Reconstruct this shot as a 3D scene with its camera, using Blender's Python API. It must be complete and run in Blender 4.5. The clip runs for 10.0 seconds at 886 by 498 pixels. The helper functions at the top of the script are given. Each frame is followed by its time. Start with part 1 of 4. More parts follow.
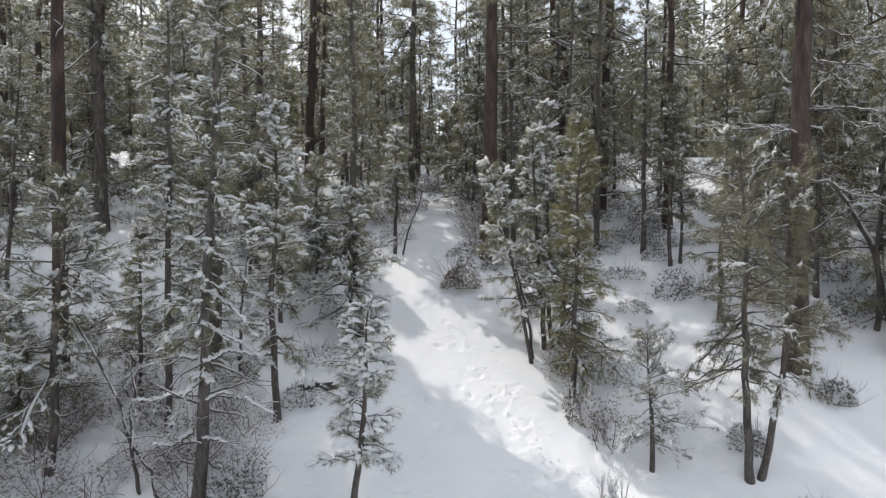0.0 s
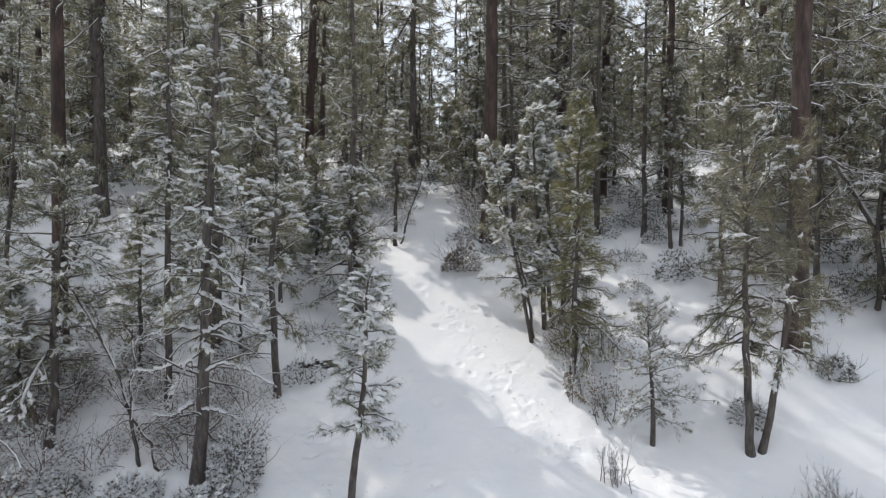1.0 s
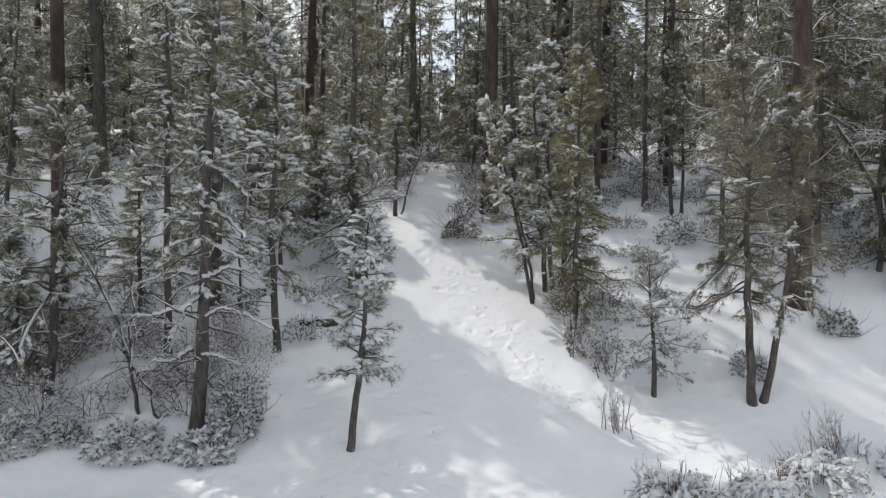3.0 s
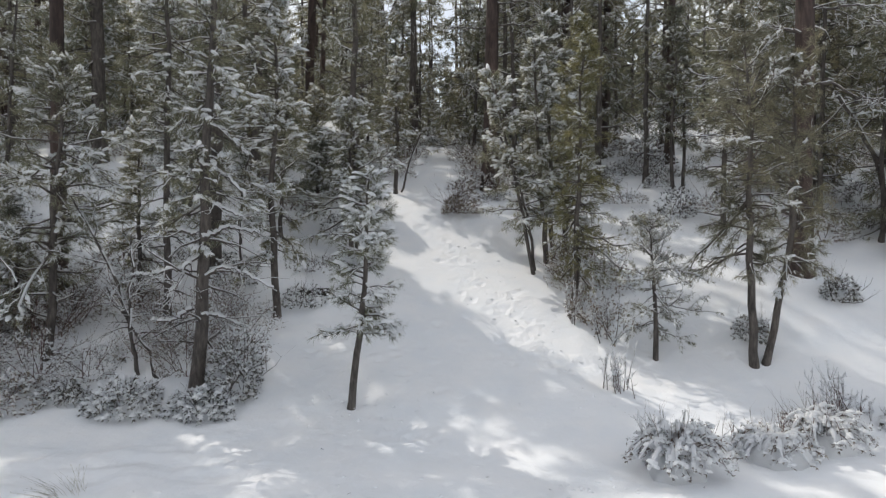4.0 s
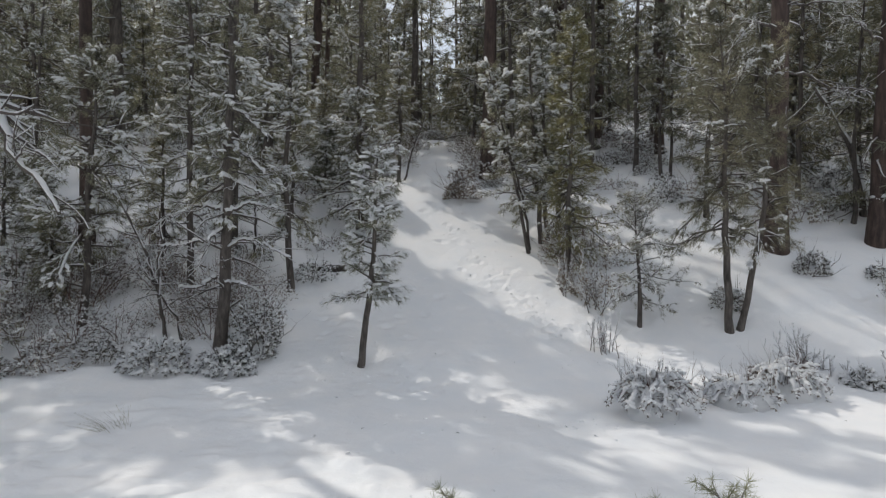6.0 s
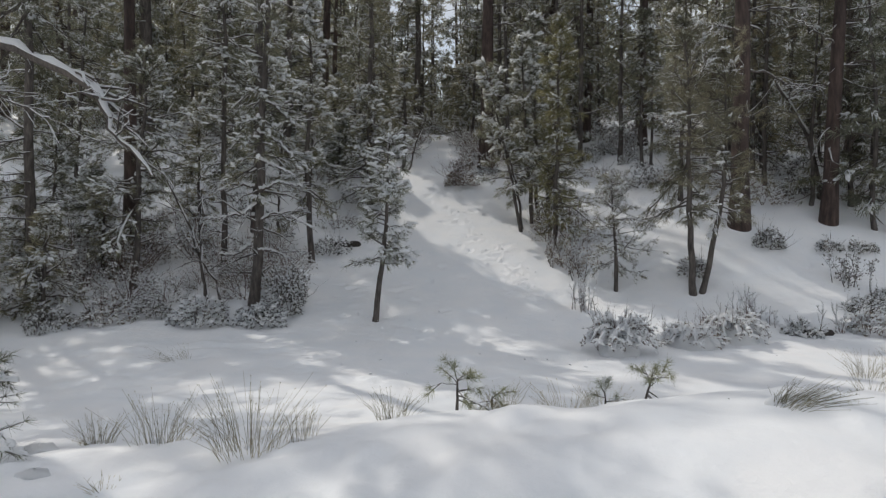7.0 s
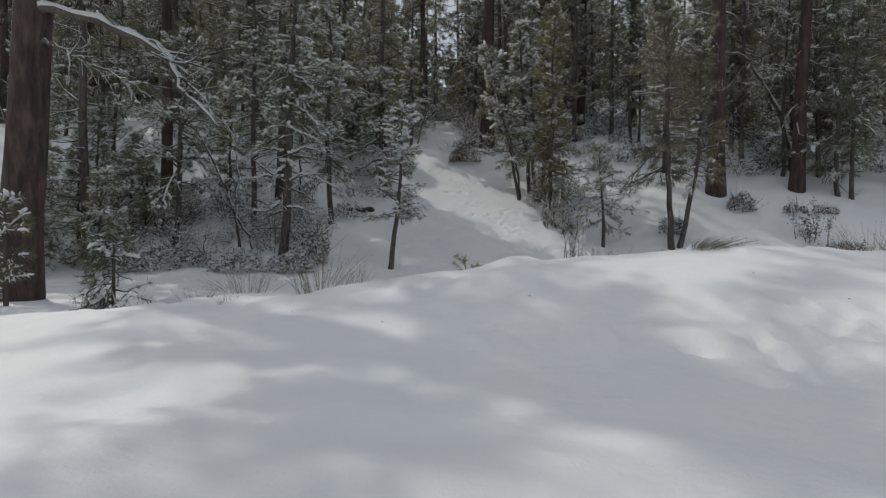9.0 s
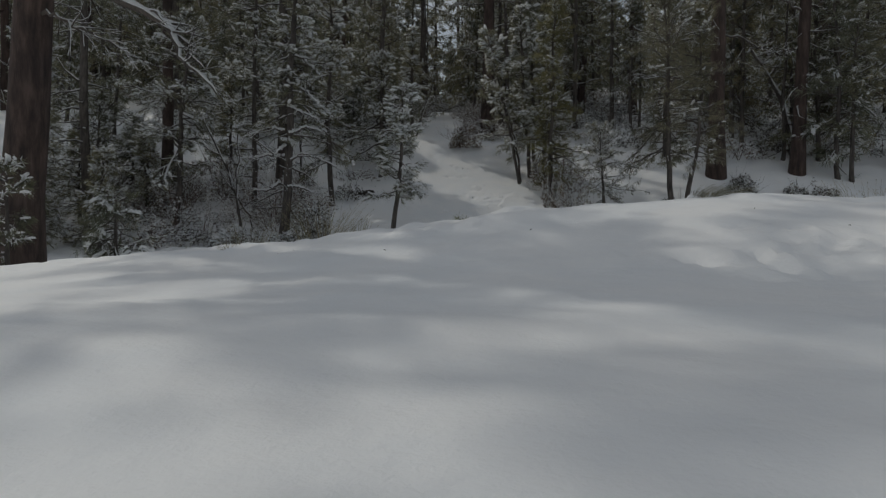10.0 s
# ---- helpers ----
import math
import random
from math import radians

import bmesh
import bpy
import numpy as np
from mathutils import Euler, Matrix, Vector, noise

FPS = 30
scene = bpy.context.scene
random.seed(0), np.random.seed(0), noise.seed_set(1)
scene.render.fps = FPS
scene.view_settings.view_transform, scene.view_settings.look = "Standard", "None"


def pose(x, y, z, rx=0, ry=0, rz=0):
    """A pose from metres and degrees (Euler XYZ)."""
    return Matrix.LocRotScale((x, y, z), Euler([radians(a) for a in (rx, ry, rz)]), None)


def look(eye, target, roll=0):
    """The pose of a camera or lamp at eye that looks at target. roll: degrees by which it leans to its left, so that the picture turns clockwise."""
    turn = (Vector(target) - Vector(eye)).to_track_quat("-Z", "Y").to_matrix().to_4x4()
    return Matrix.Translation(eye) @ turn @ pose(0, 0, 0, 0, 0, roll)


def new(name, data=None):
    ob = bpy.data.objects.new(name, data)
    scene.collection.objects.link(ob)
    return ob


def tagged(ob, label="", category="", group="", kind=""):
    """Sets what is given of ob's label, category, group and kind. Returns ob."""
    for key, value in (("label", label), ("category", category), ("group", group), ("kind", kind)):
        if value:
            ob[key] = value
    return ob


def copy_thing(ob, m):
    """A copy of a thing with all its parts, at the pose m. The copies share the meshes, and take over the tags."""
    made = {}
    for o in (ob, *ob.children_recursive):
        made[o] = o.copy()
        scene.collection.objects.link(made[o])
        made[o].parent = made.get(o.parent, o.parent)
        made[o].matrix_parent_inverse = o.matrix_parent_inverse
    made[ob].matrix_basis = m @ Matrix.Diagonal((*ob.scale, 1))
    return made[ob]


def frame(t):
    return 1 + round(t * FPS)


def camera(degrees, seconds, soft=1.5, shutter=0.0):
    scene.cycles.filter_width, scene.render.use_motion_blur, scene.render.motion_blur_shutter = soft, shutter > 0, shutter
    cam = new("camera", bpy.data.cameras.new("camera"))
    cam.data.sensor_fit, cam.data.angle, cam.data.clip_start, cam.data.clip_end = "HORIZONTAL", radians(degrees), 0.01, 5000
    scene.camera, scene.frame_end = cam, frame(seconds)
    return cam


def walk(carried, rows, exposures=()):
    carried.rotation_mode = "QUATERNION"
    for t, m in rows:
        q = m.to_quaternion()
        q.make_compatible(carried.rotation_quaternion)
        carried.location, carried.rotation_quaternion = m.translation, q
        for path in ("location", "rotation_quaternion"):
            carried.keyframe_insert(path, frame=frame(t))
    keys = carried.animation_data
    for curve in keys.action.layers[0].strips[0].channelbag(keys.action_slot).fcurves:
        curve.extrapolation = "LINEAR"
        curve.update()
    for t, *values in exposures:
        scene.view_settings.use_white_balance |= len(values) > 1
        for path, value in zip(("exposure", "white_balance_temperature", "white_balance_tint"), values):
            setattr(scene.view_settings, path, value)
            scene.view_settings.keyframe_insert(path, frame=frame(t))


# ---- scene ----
# the flight: a drone sinks over a snowy gully, then backs off and lands on the bank
cam = camera(67.0, 10.0, soft=1.25)
TILT = -2.0
PATH = [
    (0.0, 0.0, 0.0, 6.8),
    (0.5, 0.0, 0.0, 6.466),
    (1.0, -0.005, 0.0, 6.129),
    (1.5, -0.007, 0.0, 5.791),
    (2.0, -0.006, 0.0, 5.435),
    (2.5, -0.008, 0.005, 5.205),
    (4.0, -0.037, 0.057, 3.931),
    (4.5, -0.038, 0.086, 3.542),
    (5.0, -0.046, 0.108, 3.466),
    (5.2, -0.047, 0.1, 3.495),
    (5.6, -0.06, -0.42, 3.455),
    (5.9, -0.071, -1.2, 3.36),
    (6.3, -0.085, -2.26, 3.2),
    (6.5, -0.096, -2.794, 3.066),
    (7.0, -0.141, -4.278, 2.619),
    (7.5, -0.167, -5.619, 2.218),
    (8.0, -0.231, -6.496, 1.849),
    (8.5, -0.312, -6.829, 1.713),
    (9.0, -0.37, -6.95, 1.3),
    (9.5, -0.39, -6.98, 0.92),
    (10.0, -0.39, -7.0, 0.62),
]
walk(cam, [(t, pose(x, y, z, 90 + TILT, 0, 0)) for t, x, y, z in PATH],
     exposures=[(0.0, 0.19, 6440, 10), (2.0, 0.06, 6440, 10), (4.5, -0.1, 6520, 9), (6.5, -0.43, 6520, 9), (8.0, -0.68, 6520, 9), (8.5, -0.78, 6520, 9), (9.0, -0.9, 6500, 7), (9.5, -1.13, 6500, 6), (10.0, -1.55, 6500, 6)])

# ---- sky and sun ----
SUN_AZ, SUN_EL = radians(-38.8), radians(44)
SUN_DIR = Vector((math.sin(SUN_AZ) * math.cos(SUN_EL), math.cos(SUN_AZ) * math.cos(SUN_EL), math.sin(SUN_EL)))
world = bpy.data.worlds.new("sky")
scene.world = world
world.use_nodes = True
wt = world.node_tree
bg = wt.nodes["Background"]
sky = wt.nodes.new("ShaderNodeTexSky")
sky.sky_type = "NISHITA"
sky.sun_disc = False
sky.sun_elevation, sky.sun_rotation = SUN_EL, SUN_AZ
sky.air_density, sky.dust_density, sky.ozone_density = 1.0, 2.5, 1.0
wtc = wt.nodes.new("ShaderNodeTexCoord")
wnoise = wt.nodes.new("ShaderNodeTexNoise")
wnoise.inputs["Scale"].default_value, wnoise.inputs["Detail"].default_value = 3.0, 6.0
wt.links.new(wtc.outputs["Generated"], wnoise.inputs["Vector"])
wramp = wt.nodes.new("ShaderNodeValToRGB")
wramp.color_ramp.elements[0].position, wramp.color_ramp.elements[1].position = 0.36, 0.6
wramp.color_ramp.elements[0].color, wramp.color_ramp.elements[1].color = (0.35, 0.35, 0.35, 1), (1, 1, 1, 1)
wt.links.new(wnoise.outputs[0], wramp.inputs[0])
wmix = wt.nodes.new("ShaderNodeMix")
wmix.data_type = "RGBA"
wmix.inputs[7].default_value = (6.0, 6.15, 6.4, 1)
wt.links.new(wramp.outputs[0], wmix.inputs[0])
wt.links.new(sky.outputs[0], wmix.inputs[6])
wt.links.new(wmix.outputs[2], bg.inputs["Color"])
bg.inputs["Strength"].default_value = 0.15
sun = new("sun", bpy.data.lights.new("sun", "SUN"))
sun.data.energy, sun.data.angle, sun.data.color = 2.5, radians(0.6), (1.0, 0.94, 0.85)
sun.matrix_world = look(SUN_DIR * 60, (0, 0, 0))


# ---- materials ----
def material(name, rough=0.8):
    m = bpy.data.materials.new(name)
    m.use_nodes = True
    b = m.node_tree.nodes["Principled BSDF"]
    b.inputs["Roughness"].default_value = rough
    return m, m.node_tree, b


def noise_node(nt, scale, detail=4.0, stretch=None, rough=0.55):
    tc = nt.nodes.new("ShaderNodeTexCoord")
    n = nt.nodes.new("ShaderNodeTexNoise")
    n.inputs["Scale"].default_value, n.inputs["Detail"].default_value, n.inputs["Roughness"].default_value = scale, detail, rough
    if stretch:
        mp = nt.nodes.new("ShaderNodeMapping")
        mp.inputs["Scale"].default_value = stretch
        nt.links.new(tc.outputs["Object"], mp.inputs["Vector"])
        nt.links.new(mp.outputs[0], n.inputs["Vector"])
    else:
        nt.links.new(tc.outputs["Object"], n.inputs["Vector"])
    return n


def ramp_node(nt, source, stops):
    r = nt.nodes.new("ShaderNodeValToRGB")
    r.color_ramp.elements[0].position, r.color_ramp.elements[0].color = stops[0][0], (*stops[0][1], 1)
    r.color_ramp.elements[1].position, r.color_ramp.elements[1].color = stops[-1][0], (*stops[-1][1], 1)
    for at, c in stops[1:-1]:
        r.color_ramp.elements.new(at).color = (*c, 1)
    nt.links.new(source, r.inputs[0])
    return r.outputs[0]


def blend_node(nt, a, b, fac, mode="MIX"):
    x = nt.nodes.new("ShaderNodeMix")
    x.data_type, x.blend_type = "RGBA", mode
    if isinstance(fac, float):
        x.inputs[0].default_value = fac
    else:
        nt.links.new(fac, x.inputs[0])
    nt.links.new(a, x.inputs[6])
    nt.links.new(b, x.inputs[7])
    return x.outputs[2]


def bump_node(nt, b, source, strength, distance, before=None):
    n = nt.nodes.new("ShaderNodeBump")
    n.inputs["Strength"].default_value, n.inputs["Distance"].default_value = strength, distance
    nt.links.new(source, n.inputs["Height"])
    if before:
        nt.links.new(before, n.inputs["Normal"])
    nt.links.new(n.outputs[0], b.inputs["Normal"])
    return n.outputs[0]


def snow_material(name, tint_a, tint_b, grain, through_light=0.0):
    m, nt, b = material(name, 0.65)
    big, fine = noise_node(nt, 0.8, 5), noise_node(nt, grain, 6)
    col = ramp_node(nt, big.outputs[0], [(0.35, tint_a), (0.65, tint_b)])
    nt.links.new(col, b.inputs["Base Color"])
    first = bump_node(nt, b, noise_node(nt, 5.0, 5).outputs[0], 0.5, 0.05)
    bump_node(nt, b, fine.outputs[0], 0.3, 0.012, first)
    b.inputs["Specular IOR Level"].default_value = 0.25
    if through_light:
        t = nt.nodes.new("ShaderNodeBsdfTranslucent")
        nt.links.new(col, t.inputs["Color"])
        mix = nt.nodes.new("ShaderNodeMixShader")
        mix.inputs[0].default_value = through_light
        nt.links.new(b.outputs[0], mix.inputs[1])
        nt.links.new(t.outputs[0], mix.inputs[2])
        nt.links.new(mix.outputs[0], nt.nodes["Material Output"].inputs["Surface"])
    return m


def bark_material(name, dark, mid, light, scale=9.0):
    m, nt, b = material(name, 0.92)
    plates = noise_node(nt, scale, 6, (1.0, 1.0, 0.22), 0.65)
    patch = noise_node(nt, 0.9, 3)
    col = ramp_node(nt, plates.outputs[0], [(0.32, dark), (0.5, mid), (0.7, light)])
    tone = ramp_node(nt, patch.outputs[0], [(0.3, (0.7, 0.7, 0.72)), (0.7, (1.15, 1.1, 1.05))])
    nt.links.new(blend_node(nt, col, tone, 1.0, "MULTIPLY"), b.inputs["Base Color"])
    bump_node(nt, b, plates.outputs[0], 0.9, 0.05)
    return m


def leaf_material(name, a, c, e, through_light=0.35):
    m, nt, b = material(name, 0.6)
    geo = nt.nodes.new("ShaderNodeNewGeometry")
    info = nt.nodes.new("ShaderNodeObjectInfo")
    col = ramp_node(nt, geo.outputs["Random Per Island"], [(0.0, a), (0.55, c), (1.0, e)])
    tone = ramp_node(nt, info.outputs["Random"], [(0.0, (0.8, 0.85, 0.85)), (1.0, (1.2, 1.15, 1.0))])
    clump = ramp_node(nt, noise_node(nt, 1.6, 3).outputs[0], [(0.35, (0.75, 0.78, 0.8)), (0.65, (1.2, 1.2, 1.1))])
    col = blend_node(nt, blend_node(nt, col, tone, 1.0, "MULTIPLY"), clump, 1.0, "MULTIPLY")
    nt.links.new(col, b.inputs["Base Color"])
    t = nt.nodes.new("ShaderNodeBsdfTranslucent")
    nt.links.new(col, t.inputs["Color"])
    mix = nt.nodes.new("ShaderNodeMixShader")
    mix.inputs[0].default_value = through_light
    nt.links.new(b.outputs[0], mix.inputs[1])
    nt.links.new(t.outputs[0], mix.inputs[2])
    nt.links.new(mix.outputs[0], nt.nodes["Material Output"].inputs["Surface"])
    return m


SNOW = snow_material("ground_snow", (0.84, 0.86, 0.89), (0.9, 0.9, 0.91), 60.0)
BOUGH_SNOW = snow_material("bough_snow", (0.86, 0.875, 0.9), (0.92, 0.925, 0.93), 40.0, 0.42)
BARK_DARK = bark_material("grey_pine_bark", (0.045, 0.04, 0.037), (0.097, 0.086, 0.079), (0.17, 0.154, 0.14), 14.0)
BARK_RED = bark_material("red_pine_bark", (0.025, 0.0192, 0.018), (0.062, 0.0435, 0.038), (0.115, 0.083, 0.073), 6.0)
BARK_TWIG = bark_material("twig_bark", (0.06, 0.052, 0.047), (0.108, 0.094, 0.085), (0.175, 0.156, 0.141), 20.0)
BARK_RUDDY = bark_material("ruddy_twig_bark", (0.09, 0.058, 0.05), (0.17, 0.115, 0.1), (0.26, 0.195, 0.175), 20.0)
NEEDLES = leaf_material("pine_needles", (0.16, 0.152, 0.115), (0.275, 0.262, 0.202), (0.46, 0.44, 0.37), 0.48)
NEEDLES_GOLD = leaf_material("yellowing_needles", (0.15, 0.138, 0.075), (0.29, 0.268, 0.152), (0.45, 0.415, 0.28), 0.48)
NEEDLES_RUST = leaf_material("rusty_needles", (0.12, 0.11, 0.082), (0.275, 0.25, 0.19), (0.47, 0.43, 0.35), 0.5)
LEAVES = leaf_material("evergreen_leaves", (0.06, 0.06, 0.05), (0.13, 0.118, 0.108), (0.24, 0.22, 0.21))
LEAVES_BROWN = leaf_material("brown_leaves", (0.12, 0.094, 0.084), (0.22, 0.18, 0.165), (0.34, 0.29, 0.27))
STRAW = leaf_material("dry_straw", (0.2, 0.175, 0.125), (0.33, 0.29, 0.21), (0.48, 0.43, 0.33))
NEEDLES_DARK = leaf_material("dark_sapling_needles", (0.06, 0.067, 0.046), (0.12, 0.128, 0.088), (0.22, 0.22, 0.165), 0.3)
NEEDLES_FRESH = leaf_material("seedling_needles", (0.19, 0.205, 0.135), (0.28, 0.29, 0.195), (0.38, 0.37, 0.28))
WOOD = bark_material("weathered_log", (0.02, 0.018, 0.016), (0.05, 0.043, 0.038), (0.11, 0.1, 0.09), 12.0)
ROCK = bark_material("dark_rock", (0.04, 0.04, 0.042), (0.08, 0.08, 0.08), (0.14, 0.135, 0.13), 8.0)


# ---- mesh helpers ----
class Build:
    """Collects triangles and makes one mesh of them."""

    def __init__(self):
        self.v, self.f, self.n = [], [], 0

    def add(self, verts, tris):
        self.v.append(np.asarray(verts, float).reshape(-1, 3))
        self.f.append(np.asarray(tris, np.int64).reshape(-1, 3) + self.n)
        self.n += len(self.v[-1])

    def mesh(self, name, mat, smooth=True):
        v, f = np.concatenate(self.v), np.concatenate(self.f)
        me = bpy.data.meshes.new(name)
        me.vertices.add(len(v))
        me.vertices.foreach_set("co", v.ravel())
        me.loops.add(len(f) * 3)
        me.loops.foreach_set("vertex_index", f.ravel().astype(np.int32))
        me.polygons.add(len(f))
        me.polygons.foreach_set("loop_start", np.arange(0, len(f) * 3, 3, dtype=np.int32))
        me.polygons.foreach_set("use_smooth", np.full(len(f), smooth))
        me.update(calc_edges=True)
        me.materials.append(mat)
        return me


def part(name, build, mat, parent, label="", smooth=True, kind=""):
    ob = new(name, build.mesh(name, mat, smooth))
    ob.parent = parent
    if kind:
        ob["kind"] = kind
    if label:
        ob["label"] = label
    return ob


def unit(v):
    return v / np.maximum(np.linalg.norm(v, axis=-1, keepdims=True), 1e-9)


def tube(build, pts, radii, sides=6, lift=0.0, flat=1.0, cap=True):
    """A tapering limb along pts; lift and flat shape the snow ridge on its upper side."""
    pts, radii = np.asarray(pts, float), np.asarray(radii, float)
    n = len(pts)
    tan = unit(np.gradient(pts, axis=0))
    ref = np.where(np.abs(tan[:, 2:3]) > 0.9, np.array([[1.0, 0, 0]]), np.array([[0, 0, 1.0]]))
    a = unit(np.cross(tan, ref))
    b = np.cross(a, tan)
    ang = np.linspace(0, 2 * np.pi, sides, endpoint=False) + 0.4
    ring = a[:, None] * np.cos(ang)[None, :, None] + b[:, None] * (np.sin(ang) * flat)[None, :, None]
    v = pts[:, None] + ring * radii[:, None, None] + (b * (lift * radii)[:, None])[:, None]
    i, j = np.meshgrid(np.arange(n - 1), np.arange(sides), indexing="ij")
    k = (j + 1) % sides
    q = np.stack([i * sides + j, i * sides + k, (i + 1) * sides + k, (i + 1) * sides + j], -1).reshape(-1, 4)
    tris = np.concatenate([q[:, [0, 1, 2]], q[:, [0, 2, 3]]])
    verts = v.reshape(-1, 3)
    if cap:
        verts = np.concatenate([verts, pts[-1:] + tan[-1:] * radii[-1]])
        m = np.arange(sides)
        tris = np.concatenate([tris, np.stack([(n - 1) * sides + m, (n - 1) * sides + (m + 1) % sides, np.full(sides, n * sides)], -1)])
    build.add(verts, tris)


def tufts(build, p, d, length, width, count, rng, spread=0.9, droop=0.3, level=0.0):
    """A burst of needles at every point p, round the direction d."""
    p, d = np.repeat(p, count, 0), np.repeat(d, count, 0)
    way = unit(d + rng.normal(0, spread, p.shape) + np.array([0, 0, -droop]))
    side = unit(np.cross(way, rng.normal(0, 1, p.shape) * (1 - level) + np.array([0, 0, 2.0]) * level))
    ln = length * rng.uniform(0.65, 1.15, (len(p), 1))
    base = p + way * 0.01
    v = np.stack([base + way * ln + np.array([0, 0, -0.12]) * ln, base + side * width / 2, base - side * width / 2], 1)
    build.add(v, np.arange(len(p))[:, None] * 3 + [0, 1, 2])


def lumps(build, p, size, rng, along=None, stretch=1.4, flat=0.55, rings=1):
    """Soft caps of snow at the points p."""
    n = len(p)
    if not n:
        return
    if along is None:
        along = rng.normal(0, 1, (n, 3))
    a = unit(along * np.array([1, 1, 0.6]))
    b = unit(np.cross(np.array([[0, 0, 1.0]]), a))
    c = np.cross(a, b)
    m = 6 if rings else 5
    ang = np.linspace(0, 2 * np.pi, m, endpoint=False)
    shape = [(np.cos(t), np.sin(t), -0.2) for t in ang] + [(0.78 * np.cos(t + 0.4), 0.78 * np.sin(t + 0.4), 0.7) for t in ang] + [(0, 0, 1.0)]
    shape = np.array(shape)
    k = len(shape)
    tri = []
    for i in range(m):
        j = (i + 1) % m
        tri += [(i, j, m + i), (j, m + j, m + i), (m + i, m + j, k - 1)]
    s = np.broadcast_to(size, (n,))[:, None, None] * rng.uniform(0.8, 1.2, (n, k, 1))
    loc = shape[None] * s
    v = p[:, None] + a[:, None] * loc[:, :, :1] * stretch + b[:, None] * loc[:, :, 1:2] + c[:, None] * loc[:, :, 2:] * flat
    build.add(v, (np.arange(n)[:, None, None] * k + np.array(tri)[None]))


# ---- ground ----
PROFILE_Y = [-400, -30, -12, -6, -2, 0.5, 2.0, 3.2, 4.5, 6, 9, 12, 13.5, 14.8, 16.9, 19.3, 20.4, 23, 25.5, 28, 33, 42, 60, 90, 200, 1500]
PROFILE_Z = [0, 0, 0.02, 0.1, 0.32, 0.66, 0.82, 0.55, 0.05, -0.35, -0.5, -0.45, -0.28, -0.05, 0.5, 1.5, 1.95, 3.1, 4.3, 5.2, 6.7, 8.9, 12, 15, 18, 18]


def step(a, b, v):
    t = np.clip((v - a) / (b - a), 0, 1)
    return t * t * (3 - 2 * t)


def lattice(x, y, seed):
    h = np.sin(x * 127.1 + y * 311.7 + seed * 74.7) * 43758.5453
    return h - np.floor(h)


def wave(x, y, size, seed):
    """Smooth value noise, -1 to 1."""
    x, y = np.asarray(x, float) / size, np.asarray(y, float) / size
    i, j = np.floor(x), np.floor(y)
    u, v = x - i, y - j
    u, v = u * u * (3 - 2 * u), v * v * (3 - 2 * v)
    a, b = lattice(i, j, seed), lattice(i + 1, j, seed)
    c, d = lattice(i, j + 1, seed), lattice(i + 1, j + 1, seed)
    return 2 * ((a * (1 - u) + b * u) * (1 - v) + (c * (1 - u) + d * u) * v) - 1


def height(x, y):
    """The snow's surface: landing bank, gully floor, and the hillside with the trail."""
    x, y = np.asarray(x, float), np.asarray(y, float)
    z = sum(np.interp(y + o, PROFILE_Y, PROFILE_Z) for o in (-0.7, -0.35, 0, 0.35, 0.7)) / 5
    z = z + np.clip(0.105 * (x - 0.7), -0.75, 0.22) * step(-5, 1.5, y) * (1 - step(2.5, 6, y))
    z = z + 0.9 * step(4, 10, x) * step(14.5, 20, y)
    z = z + 0.45 * step(3, 6, -x) * step(14.5, 17, y) * (1 - 0.8 * step(10.5, 13, -x) * (1 - step(17, 20, y)))
    z = z + 1.0 * step(3.5, 7, -x) * step(19, 24, y)
    z = z + wave(x, y, 2.3, 1) * 0.05 + wave(x, y, 0.9, 2) * 0.022 * step(-6, 3, y)
    wild = step(1.5, 4, np.abs(x - 0.5 + (y - 20) * 0.12)) * step(14, 17, y)
    z = z + 0.13 * np.exp(-(((x - 0.7) / 0.5) ** 2 + ((y - 2.2) / 0.4) ** 2)) + 0.07 * wave(x, y, 1.1, 8) * step(0.8, 2, y) * (1 - step(3.5, 6, y))
    z = z + (wave(x, y * 1.5, 0.75, 41) * 0.02 + wave(x * 1.4, y, 0.36, 42) * 0.009) * step(-7.5, -5, y) * (1 - step(0.5, 2.5, y))
    return z + wave(x, y, 0.45, 3) * 0.03 * wild + wave(x, y, 1.3, 4) * 0.07 * wild


def at(x, y, sink=0.0):
    return (x, y, float(height(x, y)) - sink)


def axis(lo, hi, fine, far_lo, far_hi, close):
    core = np.unique(np.round(np.concatenate([np.arange(lo, hi + 1e-6, fine), np.arange(close[0], close[1] + 1e-6, 0.075)]), 3))
    out_hi, out_lo, s = [], [], fine
    p = hi
    while p < far_hi:
        s *= 1.16
        p += s
        out_hi.append(p)
    p, s = lo, fine
    while p > far_lo:
        s *= 1.16
        p -= s
        out_lo.append(p)
    return np.concatenate([out_lo[::-1], core, out_hi])


